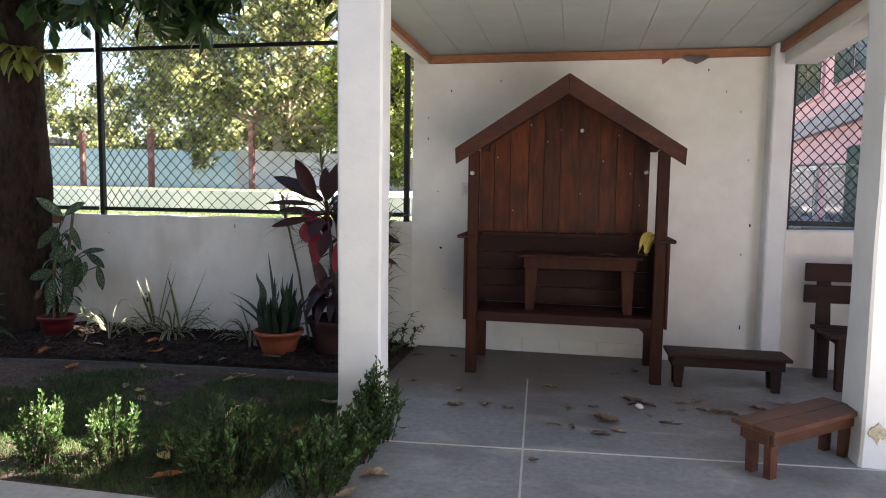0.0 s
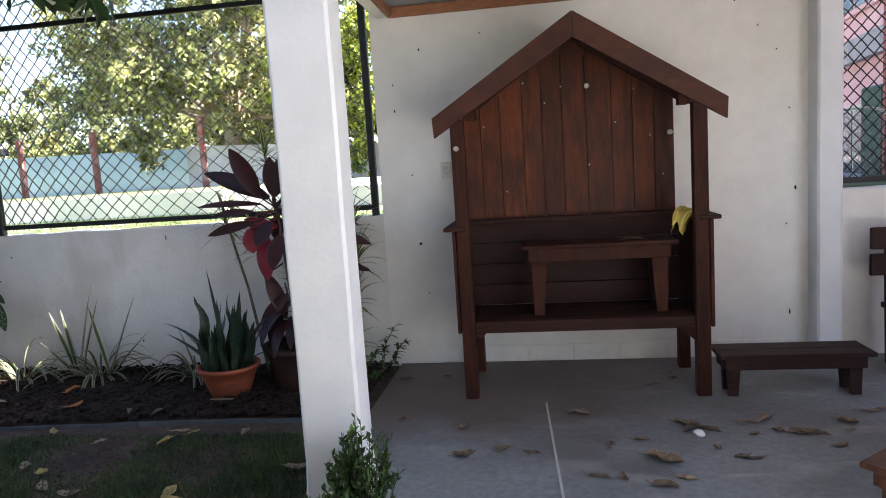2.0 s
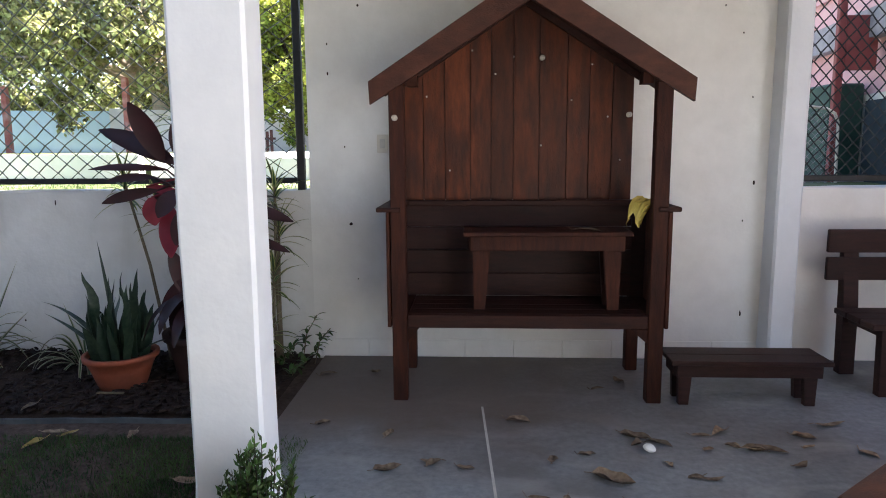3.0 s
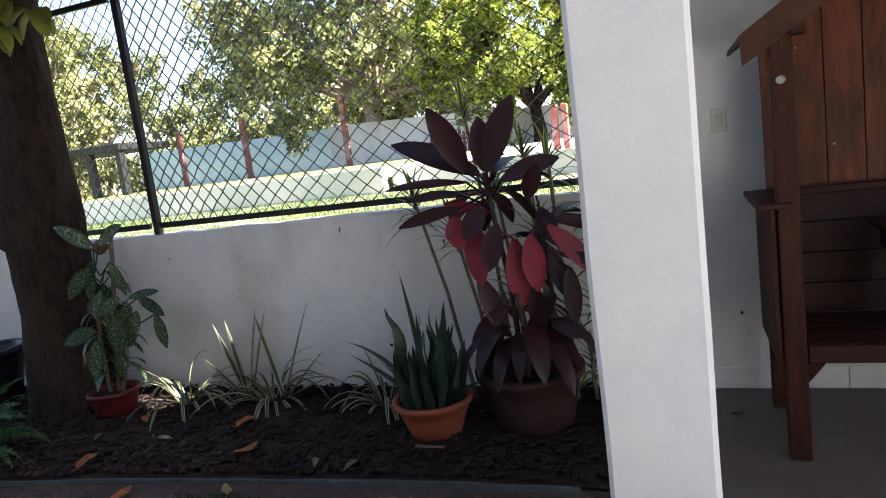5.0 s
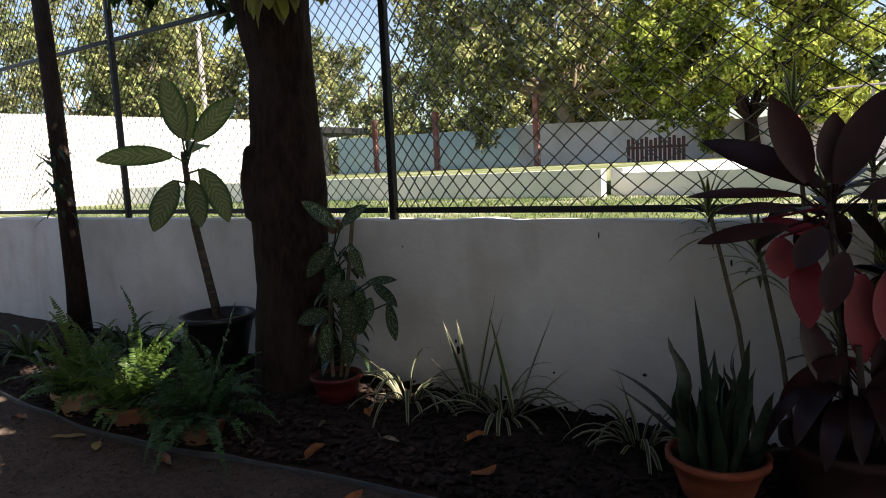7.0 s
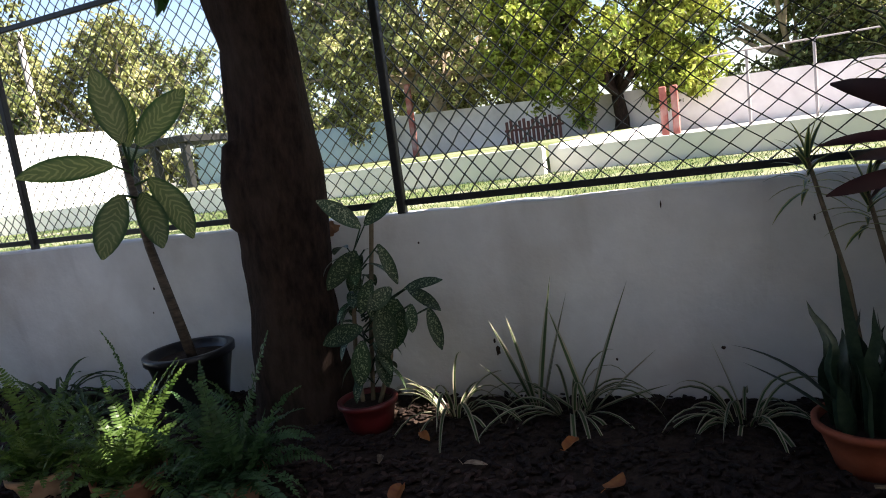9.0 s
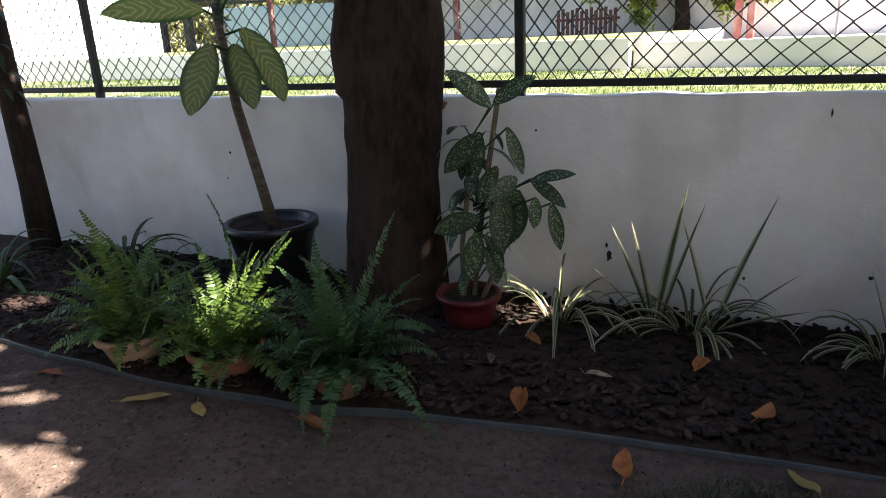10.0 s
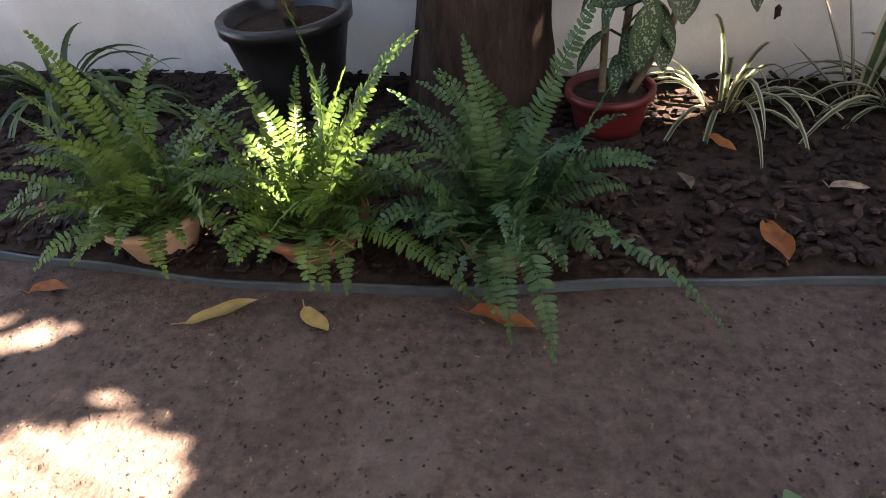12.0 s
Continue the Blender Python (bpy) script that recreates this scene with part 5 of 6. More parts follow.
def dumb_cane_spotted():
    rng = random.Random(17)
    t = thing("potted_dumb_cane", (-4.22, 5.62, 0), "spotted leaved dumb cane in a red pot", "plant")
    pot_parts(t, (-4.22, 5.62, 0), 0.16, 0.12, 0.2, M["redpot"])
    stems = [[(-4.20, 5.64, 0.15), (-4.16, 5.68, 0.6), (-4.10, 5.70, 1.0), (-4.06, 5.70, 1.24)], [(-4.25, 5.62, 0.15), (-4.25, 5.62, 0.45), (-4.2, 5.60, 0.75)], [(-4.15, 5.62, 0.15), (-4.02, 5.60, 0.45), (-3.98, 5.60, 0.7)]]
    for s in stems:
        bm = bmesh.new()
        tube(bm, s, 0.014, 6)
        part("stem", bm, M["stem"], t)
    right, out = Vector((0.94, 0.33, 0)), Vector((0.33, -0.94, 0))
    # leaf foot and tip, as across and up from the pot, with the width
    for x0, z0, x1, z1, w in ((0.0, 1.12, -0.18, 1.31, 0.10), (0.02, 1.13, 0.2, 1.27, 0.09), (-0.04, 1.0, -0.24, 0.83, 0.11), (-0.05, 1.0, -0.08, 0.78, 0.08), (0.08, 1.02, 0.16, 0.80, 0.07), (0.19, 0.78, 0.39, 0.83, 0.06), (0.19, 0.76, 0.37, 0.64, 0.075), (0.29, 0.64, 0.34, 0.41, 0.08), (-0.06, 0.60, -0.29, 0.56, 0.115), (-0.07, 0.53, -0.12, 0.29, 0.115), (0.0, 0.46, 0.02, 0.24, 0.10), (0.03, 0.85, -0.07, 0.68, 0.09), (0.12, 0.79, -0.02, 0.71, 0.10), (0.12, 0.72, 0.08, 0.44, 0.16), (0.05, 0.69, 0.05, 0.42, 0.14), (0.21, 0.69, 0.20, 0.55, 0.07)):
        p = Vector((-4.08, 5.62, 0.05)) + right * x0 + out * rng.uniform(0.02, 0.16) + Vector((0, 0, z0))
        d = right * (x1 - x0) + Vector((0, 0, z1 - z0)) + out * rng.uniform(-0.03, 0.06)
        bm = bmesh.new()
        tube(bm, [Vector((-4.19, 5.64, max(0.2, z0 - 0.12))), p], 0.005, 4)
        blade(bm, p, d, d.length, w * 0.95, 0.15, 7, "oval", 0.18, None, out + Vector((0, 0, rng.uniform(0.1, 0.6))))
        part("leaf", bm, M["dieffspot"], t)
    for k in range(30):
        a = 2.4 * k
        z = rng.uniform(0.3, 1.1)
        d = Vector((math.cos(a), math.sin(a), rng.uniform(-0.6, 0.4)))
        bm = bmesh.new()
        p = Vector((-4.18, 5.66, z)) + d * 0.06
        tube(bm, [(-4.18, 5.66, z - 0.06), p], 0.005, 4)
        blade(bm, p, d, rng.uniform(0.14, 0.22), rng.uniform(0.05, 0.08), rng.uniform(0.6, 1.4), 7, "oval", 0.18)
        part("leaf", bm, M["dieffspot"], t)


dumb_cane_spotted()


def spider_plant(x, y, n, lo, hi, seed, label, upright=0.0, width=0.022, mat="spider", ups=()):
    rng = random.Random(seed)
    t = thing("spider_plant", (x, y, 0), label, "plant", "striped plants along the wall")
    for k in range(n):
        a = 2.4 * k + rng.uniform(-0.3, 0.3)
        tilt = rng.uniform(0.25, 1.0) * (1 - upright)
        d = (math.cos(a) * math.sin(tilt), math.sin(a) * math.sin(tilt) * 0.7 - 0.05, math.cos(tilt))
        bm = bmesh.new()
        blade(bm, (x + 0.07 * math.cos(a), y + 0.04 * math.sin(a), 0.01), d, rng.uniform(lo, hi), width * rng.uniform(0.8, 1.3), rng.uniform(1.1, 2.1) * (1 - upright * 0.6), 10, "strap", 0.5, rng.uniform(-0.5, 0.5))
        part("leaf", bm, M[mat], t)
    for dx, d, L, w in ups:
        bm = bmesh.new()
        blade(bm, (x + dx, y, 0.05), d, L, w, 0.06, 6, "lance", 0.4)
        part("leaf", bm, M[mat], t)
    return t


spider_plant(-3.78, 5.80, 22, 0.42, 0.66, 21, "arching cream striped spider plant in mulch")
spider_plant(-3.12, 5.84, 27, 0.42, 0.66, 22, "striped spider plant with upright pointed leaves", ups=((-0.20, (-0.42, 0.1, 1), 0.55, 0.045), (-0.19, (-0.24, 0.1, 1), 0.54, 0.045), (-0.17, (0.14, 0.15, 1), 0.74, 0.055), (-0.15, (0.26, 0.1, 1), 0.66, 0.055), (0.08, (-0.28, 0.1, 1), 0.60, 0.05), (0.10, (0.33, 0.15, 1), 0.72, 0.055), (0.12, (0.75, 0, 0.8), 0.48, 0.045), (0.12, (1.0, 0, 0.45), 0.42, 0.045), (0.02, (-0.7, 0, 0.5), 0.35, 0.04), (-0.22, (-0.75, 0, 0.8), 0.38, 0.04)))
spider_plant(-2.28, 5.80, 26, 0.35, 0.6, 23, "striped spider plant beside the snake plant", ups=((0, (-0.3, 0, 1), 0.42, 0.03),))
spider_plant(-6.9, 5.75, 34, 0.45, 0.75, 24, "dark arching grassy plant by the wall", mat="shrub", width=0.03)
spider_plant(-7.5, 5.2, 34, 0.4, 0.7, 25, "dark arching grassy plant by the bed edge", mat="shrub", width=0.03)
spider_plant(-6.4, 5.55, 26, 0.35, 0.55, 26, "dark arching grassy plant by the wall", mat="shrub", width=0.028)


def snake_plant():
    rng = random.Random(9)
    x, y = -1.82, 5.42
    t = thing("potted_snake_plant", (x, y, 0), "dark green snake plant in a terracotta pot", "plant")
    pot_parts(t, (x, y, 0), 0.205, 0.125, 0.235, M["terra"], 0.02, 0.03)
    # flat wavering leaves of uneven height
    for k in range(26):
        a = 2.4 * k
        r = 0.02 + 0.12 * math.sqrt(k / 26)
        tilt = 0.02 + 0.30 * (k / 26) * rng.uniform(0.2, 1.5)
        d = Vector((math.cos(a) * math.sin(tilt), math.sin(a) * math.sin(tilt), math.cos(tilt)))
        bm = bmesh.new()
        L = rng.uniform(0.28, 0.62) * (1.12 - 0.35 * k / 26)
        blade(bm, (x + r * math.cos(a), y + r * math.sin(a), 0.18), d, L, rng.uniform(0.06, 0.085), 0.03, 10, "strap", 0.35, rng.uniform(-1.5, 1.5))
        for v in bm.verts:
            h = max(0.0, v.co.z - 0.25)
            v.co += Vector((noise.noise(Vector((k * 3.1, h * 6, 0))), noise.noise(Vector((h * 6, k * 2.3, 4))), 0)) * 0.05 * min(1.0, h * 4)
        part("leaf", bm, M["snake"], t)
    bm = bmesh.new()
    blade(bm, (x - 0.02, y, 0.18), (-0.1, 0, 1), 0.74, 0.06, 0.02, 9, "strap", 0.4, 1.0)
    part("leaf", bm, M["snake"], t)
    # outer leaves that arch over the rim
    for d, L, dr in (((-0.6, 0.05, 1), 0.58, 0.55), ((-0.75, 0.0, 0.75), 0.48, 0.2), ((-0.5, -0.2, 0.8), 0.36, 0.1), ((0.7, -0.1, 0.7), 0.40, 0.5)):
        bm = bmesh.new()
        blade(bm, (x + 0.1 * d[0], y, 0.18), d, L, 0.05, dr, 9, "lance", 0.35)
        part("leaf", bm, M["snake"], t)


snake_plant()


def cordyline():
    rng = random.Random(12)
    x, y = -1.32, 5.58
    t = thing("potted_cordyline", (x, y, 0), "maroon and crimson cordyline in a dark pot", "plant")
    pot_parts(t, (x, y, 0), 0.27, 0.2, 0.34, M["darkpot"], 0.03, 0.04)
    for pts in (((-0.03, 0, 0.28), (-0.06, 0.02, 0.8), (-0.12, -0.02, 1.36)), ((0.05, 0.02, 0.28), (0.16, 0, 0.7), (0.14, -0.02, 1.14)), ((0.0, -0.06, 0.28), (0.02, -0.08, 0.5), (0.0, -0.08, 0.74))):
        bm = bmesh.new()
        tube(bm, [(x + a, y + b, c) for a, b, c in pts], [0.016, 0.014, 0.012], 7)
        part("stem", bm, M["darkstem"], t)
    # broad paddle leaves: foot and tip, across and up, with the width
    upper = ((-1.45, 1.36, -1.86, 1.59, 0.12), (-1.50, 1.38, -1.60, 1.70, 0.13), (-1.40, 1.37, -1.26, 1.71, 0.14), (-1.42, 1.37, -1.42, 1.63, 0.12), (-1.21, 1.22, -1.14, 1.38, 0.09), (-1.54, 1.32, -1.94, 1.37, 0.05), (-1.55, 1.28, -1.83, 1.29, 0.05), (-1.57, 1.20, -1.92, 1.16, 0.07), (-1.32, 1.32, -1.06, 1.42, 0.10), (-1.10, 1.11, -0.76, 1.05, 0.08), (-1.08, 0.94, -0.76, 0.88, 0.06))
    crimson = ((-1.60, 1.16, -1.58, 1.00, 0.12), (-1.52, 1.11, -1.48, 0.82, 0.13), (-1.32, 1.01, -1.30, 0.68, 0.13), (-1.23, 1.03, -1.21, 0.76, 0.12), (-1.12, 1.08, -0.89, 0.84, 0.10), (-1.68, 1.22, -1.41, 1.17, 0.06))
    lower = ((-1.51, 0.84, -1.39, 0.54, 0.11), (-1.04, 0.87, -1.02, 0.62, 0.09), (-1.23, 0.78, -1.24, 0.53, 0.09), (-1.41, 0.58, -1.52, 0.36, 0.10), (-1.17, 0.58, -1.01, 0.54, 0.06), (-1.13, 0.73, -1.32, 0.49, 0.09), (-1.14, 0.95, -1.05, 0.73, 0.09), (-1.37, 1.11, -1.42, 0.90, 0.11), (-1.17, 1.16, -1.09, 1.00, 0.09), (-1.44, 1.20, -1.53, 1.06, 0.11), (-1.28, 0.75, -1.12, 0.46, 0.11), (-1.36, 0.70, -1.60, 0.5, 0.09))
    for rows, mat in ((upper, "cord"), (crimson, "cordred"), (lower, "cord")):
        for x0, z0, x1, z1, w in rows:
            dy = rng.uniform(-0.14, 0.02)
            p = Vector((x0, y + dy, z0))
            d = Vector((x1 - x0, rng.uniform(-0.12, 0.05), z1 - z0))
            bm = bmesh.new()
            stem_x = x - 0.1 if x0 < -1.3 else x + 0.13
            tube(bm, [(stem_x, y, max(0.4, z0 - 0.10 if z1 > z0 else z0 + 0.06)), p], 0.006, 4)
            blade(bm, p, d, d.length * 1.04, w, 0.12, 8, "oval", 0.22, None, (0.1, -1, rng.uniform(0.0, 0.7)))
            part("leaf", bm, M[mat], t)
    # low leaves that hang over the rim of the pot
    for k in range(9):
        a = 3.5 + 2.6 * k / 8
        p = Vector((x, y, 0.46 + 0.03 * (k % 3)))
        d = Vector((math.cos(a), math.sin(a), 0.55))
        bm = bmesh.new()
        tube(bm, [p - Vector((0, 0, 0.1)), p + d * 0.05], 0.006, 4)
        blade(bm, p + d * 0.05, d, rng.uniform(0.38, 0.48), rng.uniform(0.08, 0.12), 1.35, 8, "oval", 0.2)
        part("leaf", bm, M["cord"], t)
    # the leaves at the back of each head
    for hx, hz, s in ((-0.12, 1.34, 1.0), (0.15, 1.10, 0.9), (0.0, 0.72, 0.8)):
        for k in range(9):
            a = 0.3 + 2.5 * k / 9
            d = Vector((math.cos(a), math.sin(a), rng.uniform(-0.7, 0.8)))
            p = Vector((x + hx, y, hz - 0.15 * k / 9)) + d * 0.06
            bm = bmesh.new()
            tube(bm, [(x + hx, y, hz - 0.15 * k / 9 - 0.03), p], 0.006, 4)
            blade(bm, p, d, rng.uniform(0.28, 0.38) * s, rng.uniform(0.08, 0.12), 0.5, 7, "oval", 0.2)
            part("leaf", bm, M["cordred"] if rng.random() < 0.25 else M["cord"], t)
    return t


cordyline()


def song_dracaena():
    rng = random.Random(14)
    x, y = -1.05, 5.88
    t = thing("variegated_dracaena", (x, y, 0), "green and yellow striped dracaena against the wall", "plant")
    for hx, hy, hz in ((-0.55, -0.02, 1.72), (-0.25, 0.0, 1.46), (-0.11, -0.04, 1.40), (0.09, -0.05, 1.20), (-0.90, -0.04, 1.26), (0.07, -0.08, 0.66), (0.03, -0.1, 0.34), (-0.42, -0.03, 1.30), (0.10, -0.03, 0.95), (-0.68, -0.06, 1.08), (-0.2, -0.08, 1.05), (-0.35, -0.1, 0.75)):
        bm = bmesh.new()
        tube(bm, [(x + hx * 0.75, y, 0.0), (x + hx * 0.85, y + hy, hz * 0.55), (x + hx, y + hy, hz)], [0.014, 0.011, 0.009], 6)
        part("stem", bm, M["stem"], t)
        for k in range(22):
            a = 2.4 * k
            tilt = 0.2 + 1.7 * k / 22
            d = Vector((math.cos(a) * math.sin(tilt), math.sin(a) * math.sin(tilt) * 0.6, math.cos(tilt)))
            bm = bmesh.new()
            blade(bm, (x + hx, y + hy, hz - 0.16 * k / 22), d, rng.uniform(0.15, 0.25), 0.026, 0.5, 5, "lance", 0.3)
            part("leaf", bm, M["song"], t)


song_dracaena()


def weed(x, y, h, seed):
    rng = random.Random(seed)
    t = thing("wild_weed", (x, y, 0), "thin green weed growing at the wall foot", "weed", "weeds at the wall")
    bm = bmesh.new()
    tube(bm, [(x, y, -0.02), (x + 0.04, y, h * 0.6), (x + 0.12, y - 0.02, h)], 0.004, 4)
    part("stem", bm, M["stem"], t)
    bm = bmesh.new()
    for k in range(26):
        u = rng.uniform(0.2, 1)
        d = ball_dir(rng, -0.3)
        blade(bm, (x + 0.12 * u * u, y - 0.02 * u, h * u), d, rng.uniform(0.04, 0.08), 0.025, 0.4, 3, "oval")
    part("leaves", bm, M["shrub"], t)


for k, a in enumerate(((-0.86, 5.95, 0.34), (-0.78, 5.98, 0.24), (-0.95, 5.75, 0.2), (-0.85, 5.6, 0.13))):
    weed(*a, 90 + k)


def shrub(x, y, h, r, n, seed, label):
    rng = random.Random(seed)
    t = thing("low_shrub", (x, y, 0), label, "shrub", "low shrubs at the lawn edge")
    bm = bmesh.new()
    verts, faces = [], []
    for k in range(n):
        a = rng.uniform(0, 6.283)
        s = rng.uniform(0, 1) ** 0.6
        e = Vector((x + r * s * math.cos(a), y + r * s * math.sin(a), h * rng.uniform(0.5, 1.0) * (1.1 - 0.35 * s)))
        b0 = Vector((x + 0.55 * r * s * math.cos(a), y + 0.55 * r * s * math.sin(a), 0.0))
        mid = b0.lerp(e, 0.55) + Vector((0, 0, 0.03))
        tube(bm, [b0, mid, e], [0.004, 0.003, 0.0015], 3, False)
        for j in range(30):
            u = rng.uniform(0.06, 1)
            p = b0.lerp(mid, u * 2) if u < 0.5 else mid.lerp(e, u * 2 - 1)
            d = (ball_dir(rng, -0.2) + (e - mid).normalized() * 0.7).normalized()
            leaf_cards(verts, faces, p, d, rng.uniform(0.022, 0.042), rng.uniform(0.011, 0.018), rng)
    part("twig_mass", bm, M["darkstem"], t)["kind"] = "stuff"
    c = list_mesh("leaves", verts, faces, M["shrub"], t)
    c["kind"] = "stuff"


for k, a in enumerate(((-2.02, 3.0, 0.36, 0.15, 45), (-1.68, 3.1, 0.34, 0.18, 50), (-1.02, 3.08, 0.40, 0.30, 110), (-0.52, 3.05, 0.34, 0.27, 95), (-0.42, 3.74, 0.44, 0.17, 85), (-0.45, 3.42, 0.30, 0.18, 60), (-2.95, 3.3, 0.22, 0.2, 40))):
    shrub(*a, 200 + k, "low small leaved green shrub in the grass")


# ---- bed edging, mulch, grass, fallen leaves ----
EDGE = [(-8.2, 4.72), (-6.8, 4.64), (-6.1, 4.585), (-5.35, 4.55), (-4.66, 4.605), (-4.1, 4.71), (-3.5, 4.80), (-2.7, 4.87), (-1.9, 4.93), (-1.0, 4.95)]


def edge_y(x):
    for (xa, ya), (xb, yb) in zip(EDGE, EDGE[1:]):
        if xa <= x <= xb:
            return ya + (yb - ya) * (x - xa) / (xb - xa)
    return EDGE[0][1] if x < EDGE[0][0] else EDGE[-1][1]


edging = thing("bed_edging", (-4.6, 4.7, 0), "thin grey blue plastic edging round the bed", "edging")
for k in range(6):
    bm = bmesh.new()
    rows = []
    for i in range(16):
        x = -8.2 + 1.2 * k + 1.196 * i / 15
        y = edge_y(x) + 0.008 * noise.noise(Vector((x * 2, 0, 0)))
        z = 0.016 + 0.012 * noise.noise(Vector((x * 3, 4, 0)))
        rows.append([bm.verts.new(p) for p in ((x, y - 0.006, -0.05), (x, y - 0.006, z - 0.003), (x, y - 0.003, z), (x, y + 0.003, z), (x, y + 0.006, z - 0.003), (x, y + 0.006, -0.05))])
    for a, b in zip(rows, rows[1:]):
        for j in range(5):
            bm.faces.new((a[j], b[j], b[j + 1], a[j + 1]))
    bm.faces.new(rows[0])
    bm.faces.new(rows[-1][::-1])
    part("strip", bm, M["edging"], edging)

# dark soil of the bed, a little mounded
bm = bmesh.new()
rows = []
x = -12.0
while x <= -0.76:
    e = edge_y(x) + 0.008
    rows.append([bm.verts.new((x, e + (WALL_Y - 0.001 - e) * j / 12, 0.012 + 0.018 * math.sin(math.pi * j / 12) + 0.012 * noise.noise(Vector((x * 4, j * 0.8, 1))))) for j in range(13)])
    x += 0.1
for a, b in zip(rows, rows[1:]):
    for j in range(12):
        bm.faces.new((a[j], b[j], b[j + 1], a[j + 1]))
whole("ground_bed", bm, M["soil"], "dark planting bed soil under bark chips", "bed", kind="structure", smooth=True)


def chip_mesh(seed):
    rng = random.Random(seed)
    bm = bmesh.new()
    L, W, H = rng.uniform(0.04, 0.075), rng.uniform(0.018, 0.034), rng.uniform(0.005, 0.011)
    lo, hi = [], []
    for k in range(6):
        a = k * math.pi / 3
        px, py = L / 2 * math.cos(a) * rng.uniform(0.8, 1.15), W / 2 * math.sin(a) * rng.uniform(0.8, 1.2)
        lo.append(bm.verts.new((px, py, 0)))
        hi.append(bm.verts.new((px * 0.85, py * 0.8, H * rng.uniform(0.7, 1.2))))
    for k in range(6):
        bm.faces.new((lo[k], lo[(k + 1) % 6], hi[(k + 1) % 6], hi[k]))
    bm.faces.new(hi)
    me = bpy.data.meshes.new("bark_chip")
    bm.to_mesh(me)
    bm.free()
    me.materials.append(M["mulch"])
    return me


CHIPS = [chip_mesh(k) for k in range(8)]
mulch = thing("bark_mulch", (-3.6, 5.2, 0), "layer of dark brown bark chips on the bed", "mulch", kind="stuff")
rng = random.Random(55)
verts, faces = [], []
near = 0
for k in range(5200):
    x = rng.uniform(-8.0, -0.85)
    e = edge_y(x) + 0.03
    y = e + (6.08 - e) * rng.random() ** 1.25
    m = Matrix.Translation((x, y, 0.03 + rng.uniform(0, 0.016))) @ Euler((rng.uniform(-0.4, 0.4), rng.uniform(-0.4, 0.4), rng.uniform(0, 6.283))).to_matrix().to_4x4()
    me = CHIPS[k % 8]
    if near < 300 and -4.4 < x < -2.9 and y < 5.25:
        ob = new("chip", me)
        ob.parent = mulch
        ob.matrix_basis = Matrix.Translation((3.6, -5.2, 0)) @ m
        near += 1
    else:
        o = len(verts)
        verts.extend(m @ v.co for v in me.vertices)
        faces.extend(tuple(o + i for i in f.vertices) for f in me.polygons)
c = list_mesh("chips", verts, faces, M["mulch"], mulch)
c["kind"] = "stuff"

rng = random.Random(77)
verts, faces = [], []


def grass_blade(p, h, w, lean):
    a = rng.uniform(0, 6.283)
    s = Vector((math.cos(a), math.sin(a), 0)) * w
    t = Vector((rng.uniform(-1, 1), rng.uniform(-1, 1), 0)) * lean
    k = len(verts)
    verts.extend((p - s, p + s, p + s * 0.6 + t * 0.4 + Vector((0, 0, h * 0.6)), p - s * 0.6 + t * 0.4 + Vector((0, 0, h * 0.6)), p + t + Vector((0, 0, h))))
    faces.append((k, k + 1, k + 2, k + 3))
    faces.append((k + 3, k + 2, k + 4))


for k in range(90000):
    x, y = rng.uniform(-4.4, -0.5), rng.uniform(2.81, 4.75)
    d = noise.noise(Vector((x * 1.6, y * 1.6, 3.0))) * 0.9 + min(1.0, (x + 4.05) * 1.3) + (0.35 if y < 4.1 else -0.25)
    if d > rng.uniform(0.45, 0.95):
        grass_blade(Vector((x, y, -0.01)), rng.uniform(0.012, 0.04), 0.0022, 0.022)
c = tagged(list_mesh("lawn_grass", verts, faces, M["grass"]), "short thin dark green lawn grass on soil", "grass", kind="stuff")
verts, faces = [], []
for k in range(34000):
    x, y = rng.uniform(-13, 2.5), 6.35 + 4.3 * (rng.random() ** 1.3 if k % 2 else 1 - rng.random() ** 2)
    if y > 10.55 - max(0.0, (x + 4.2) * 0.2375):
        continue
    grass_blade(Vector((x, y, OUT_Z)), rng.uniform(0.012, 0.04), 0.004, 0.03)
tagged(list_mesh("outside_grass", verts, faces, M["grass"]), "sunlit tufts of grass beyond the low wall", "grass", kind="stuff")


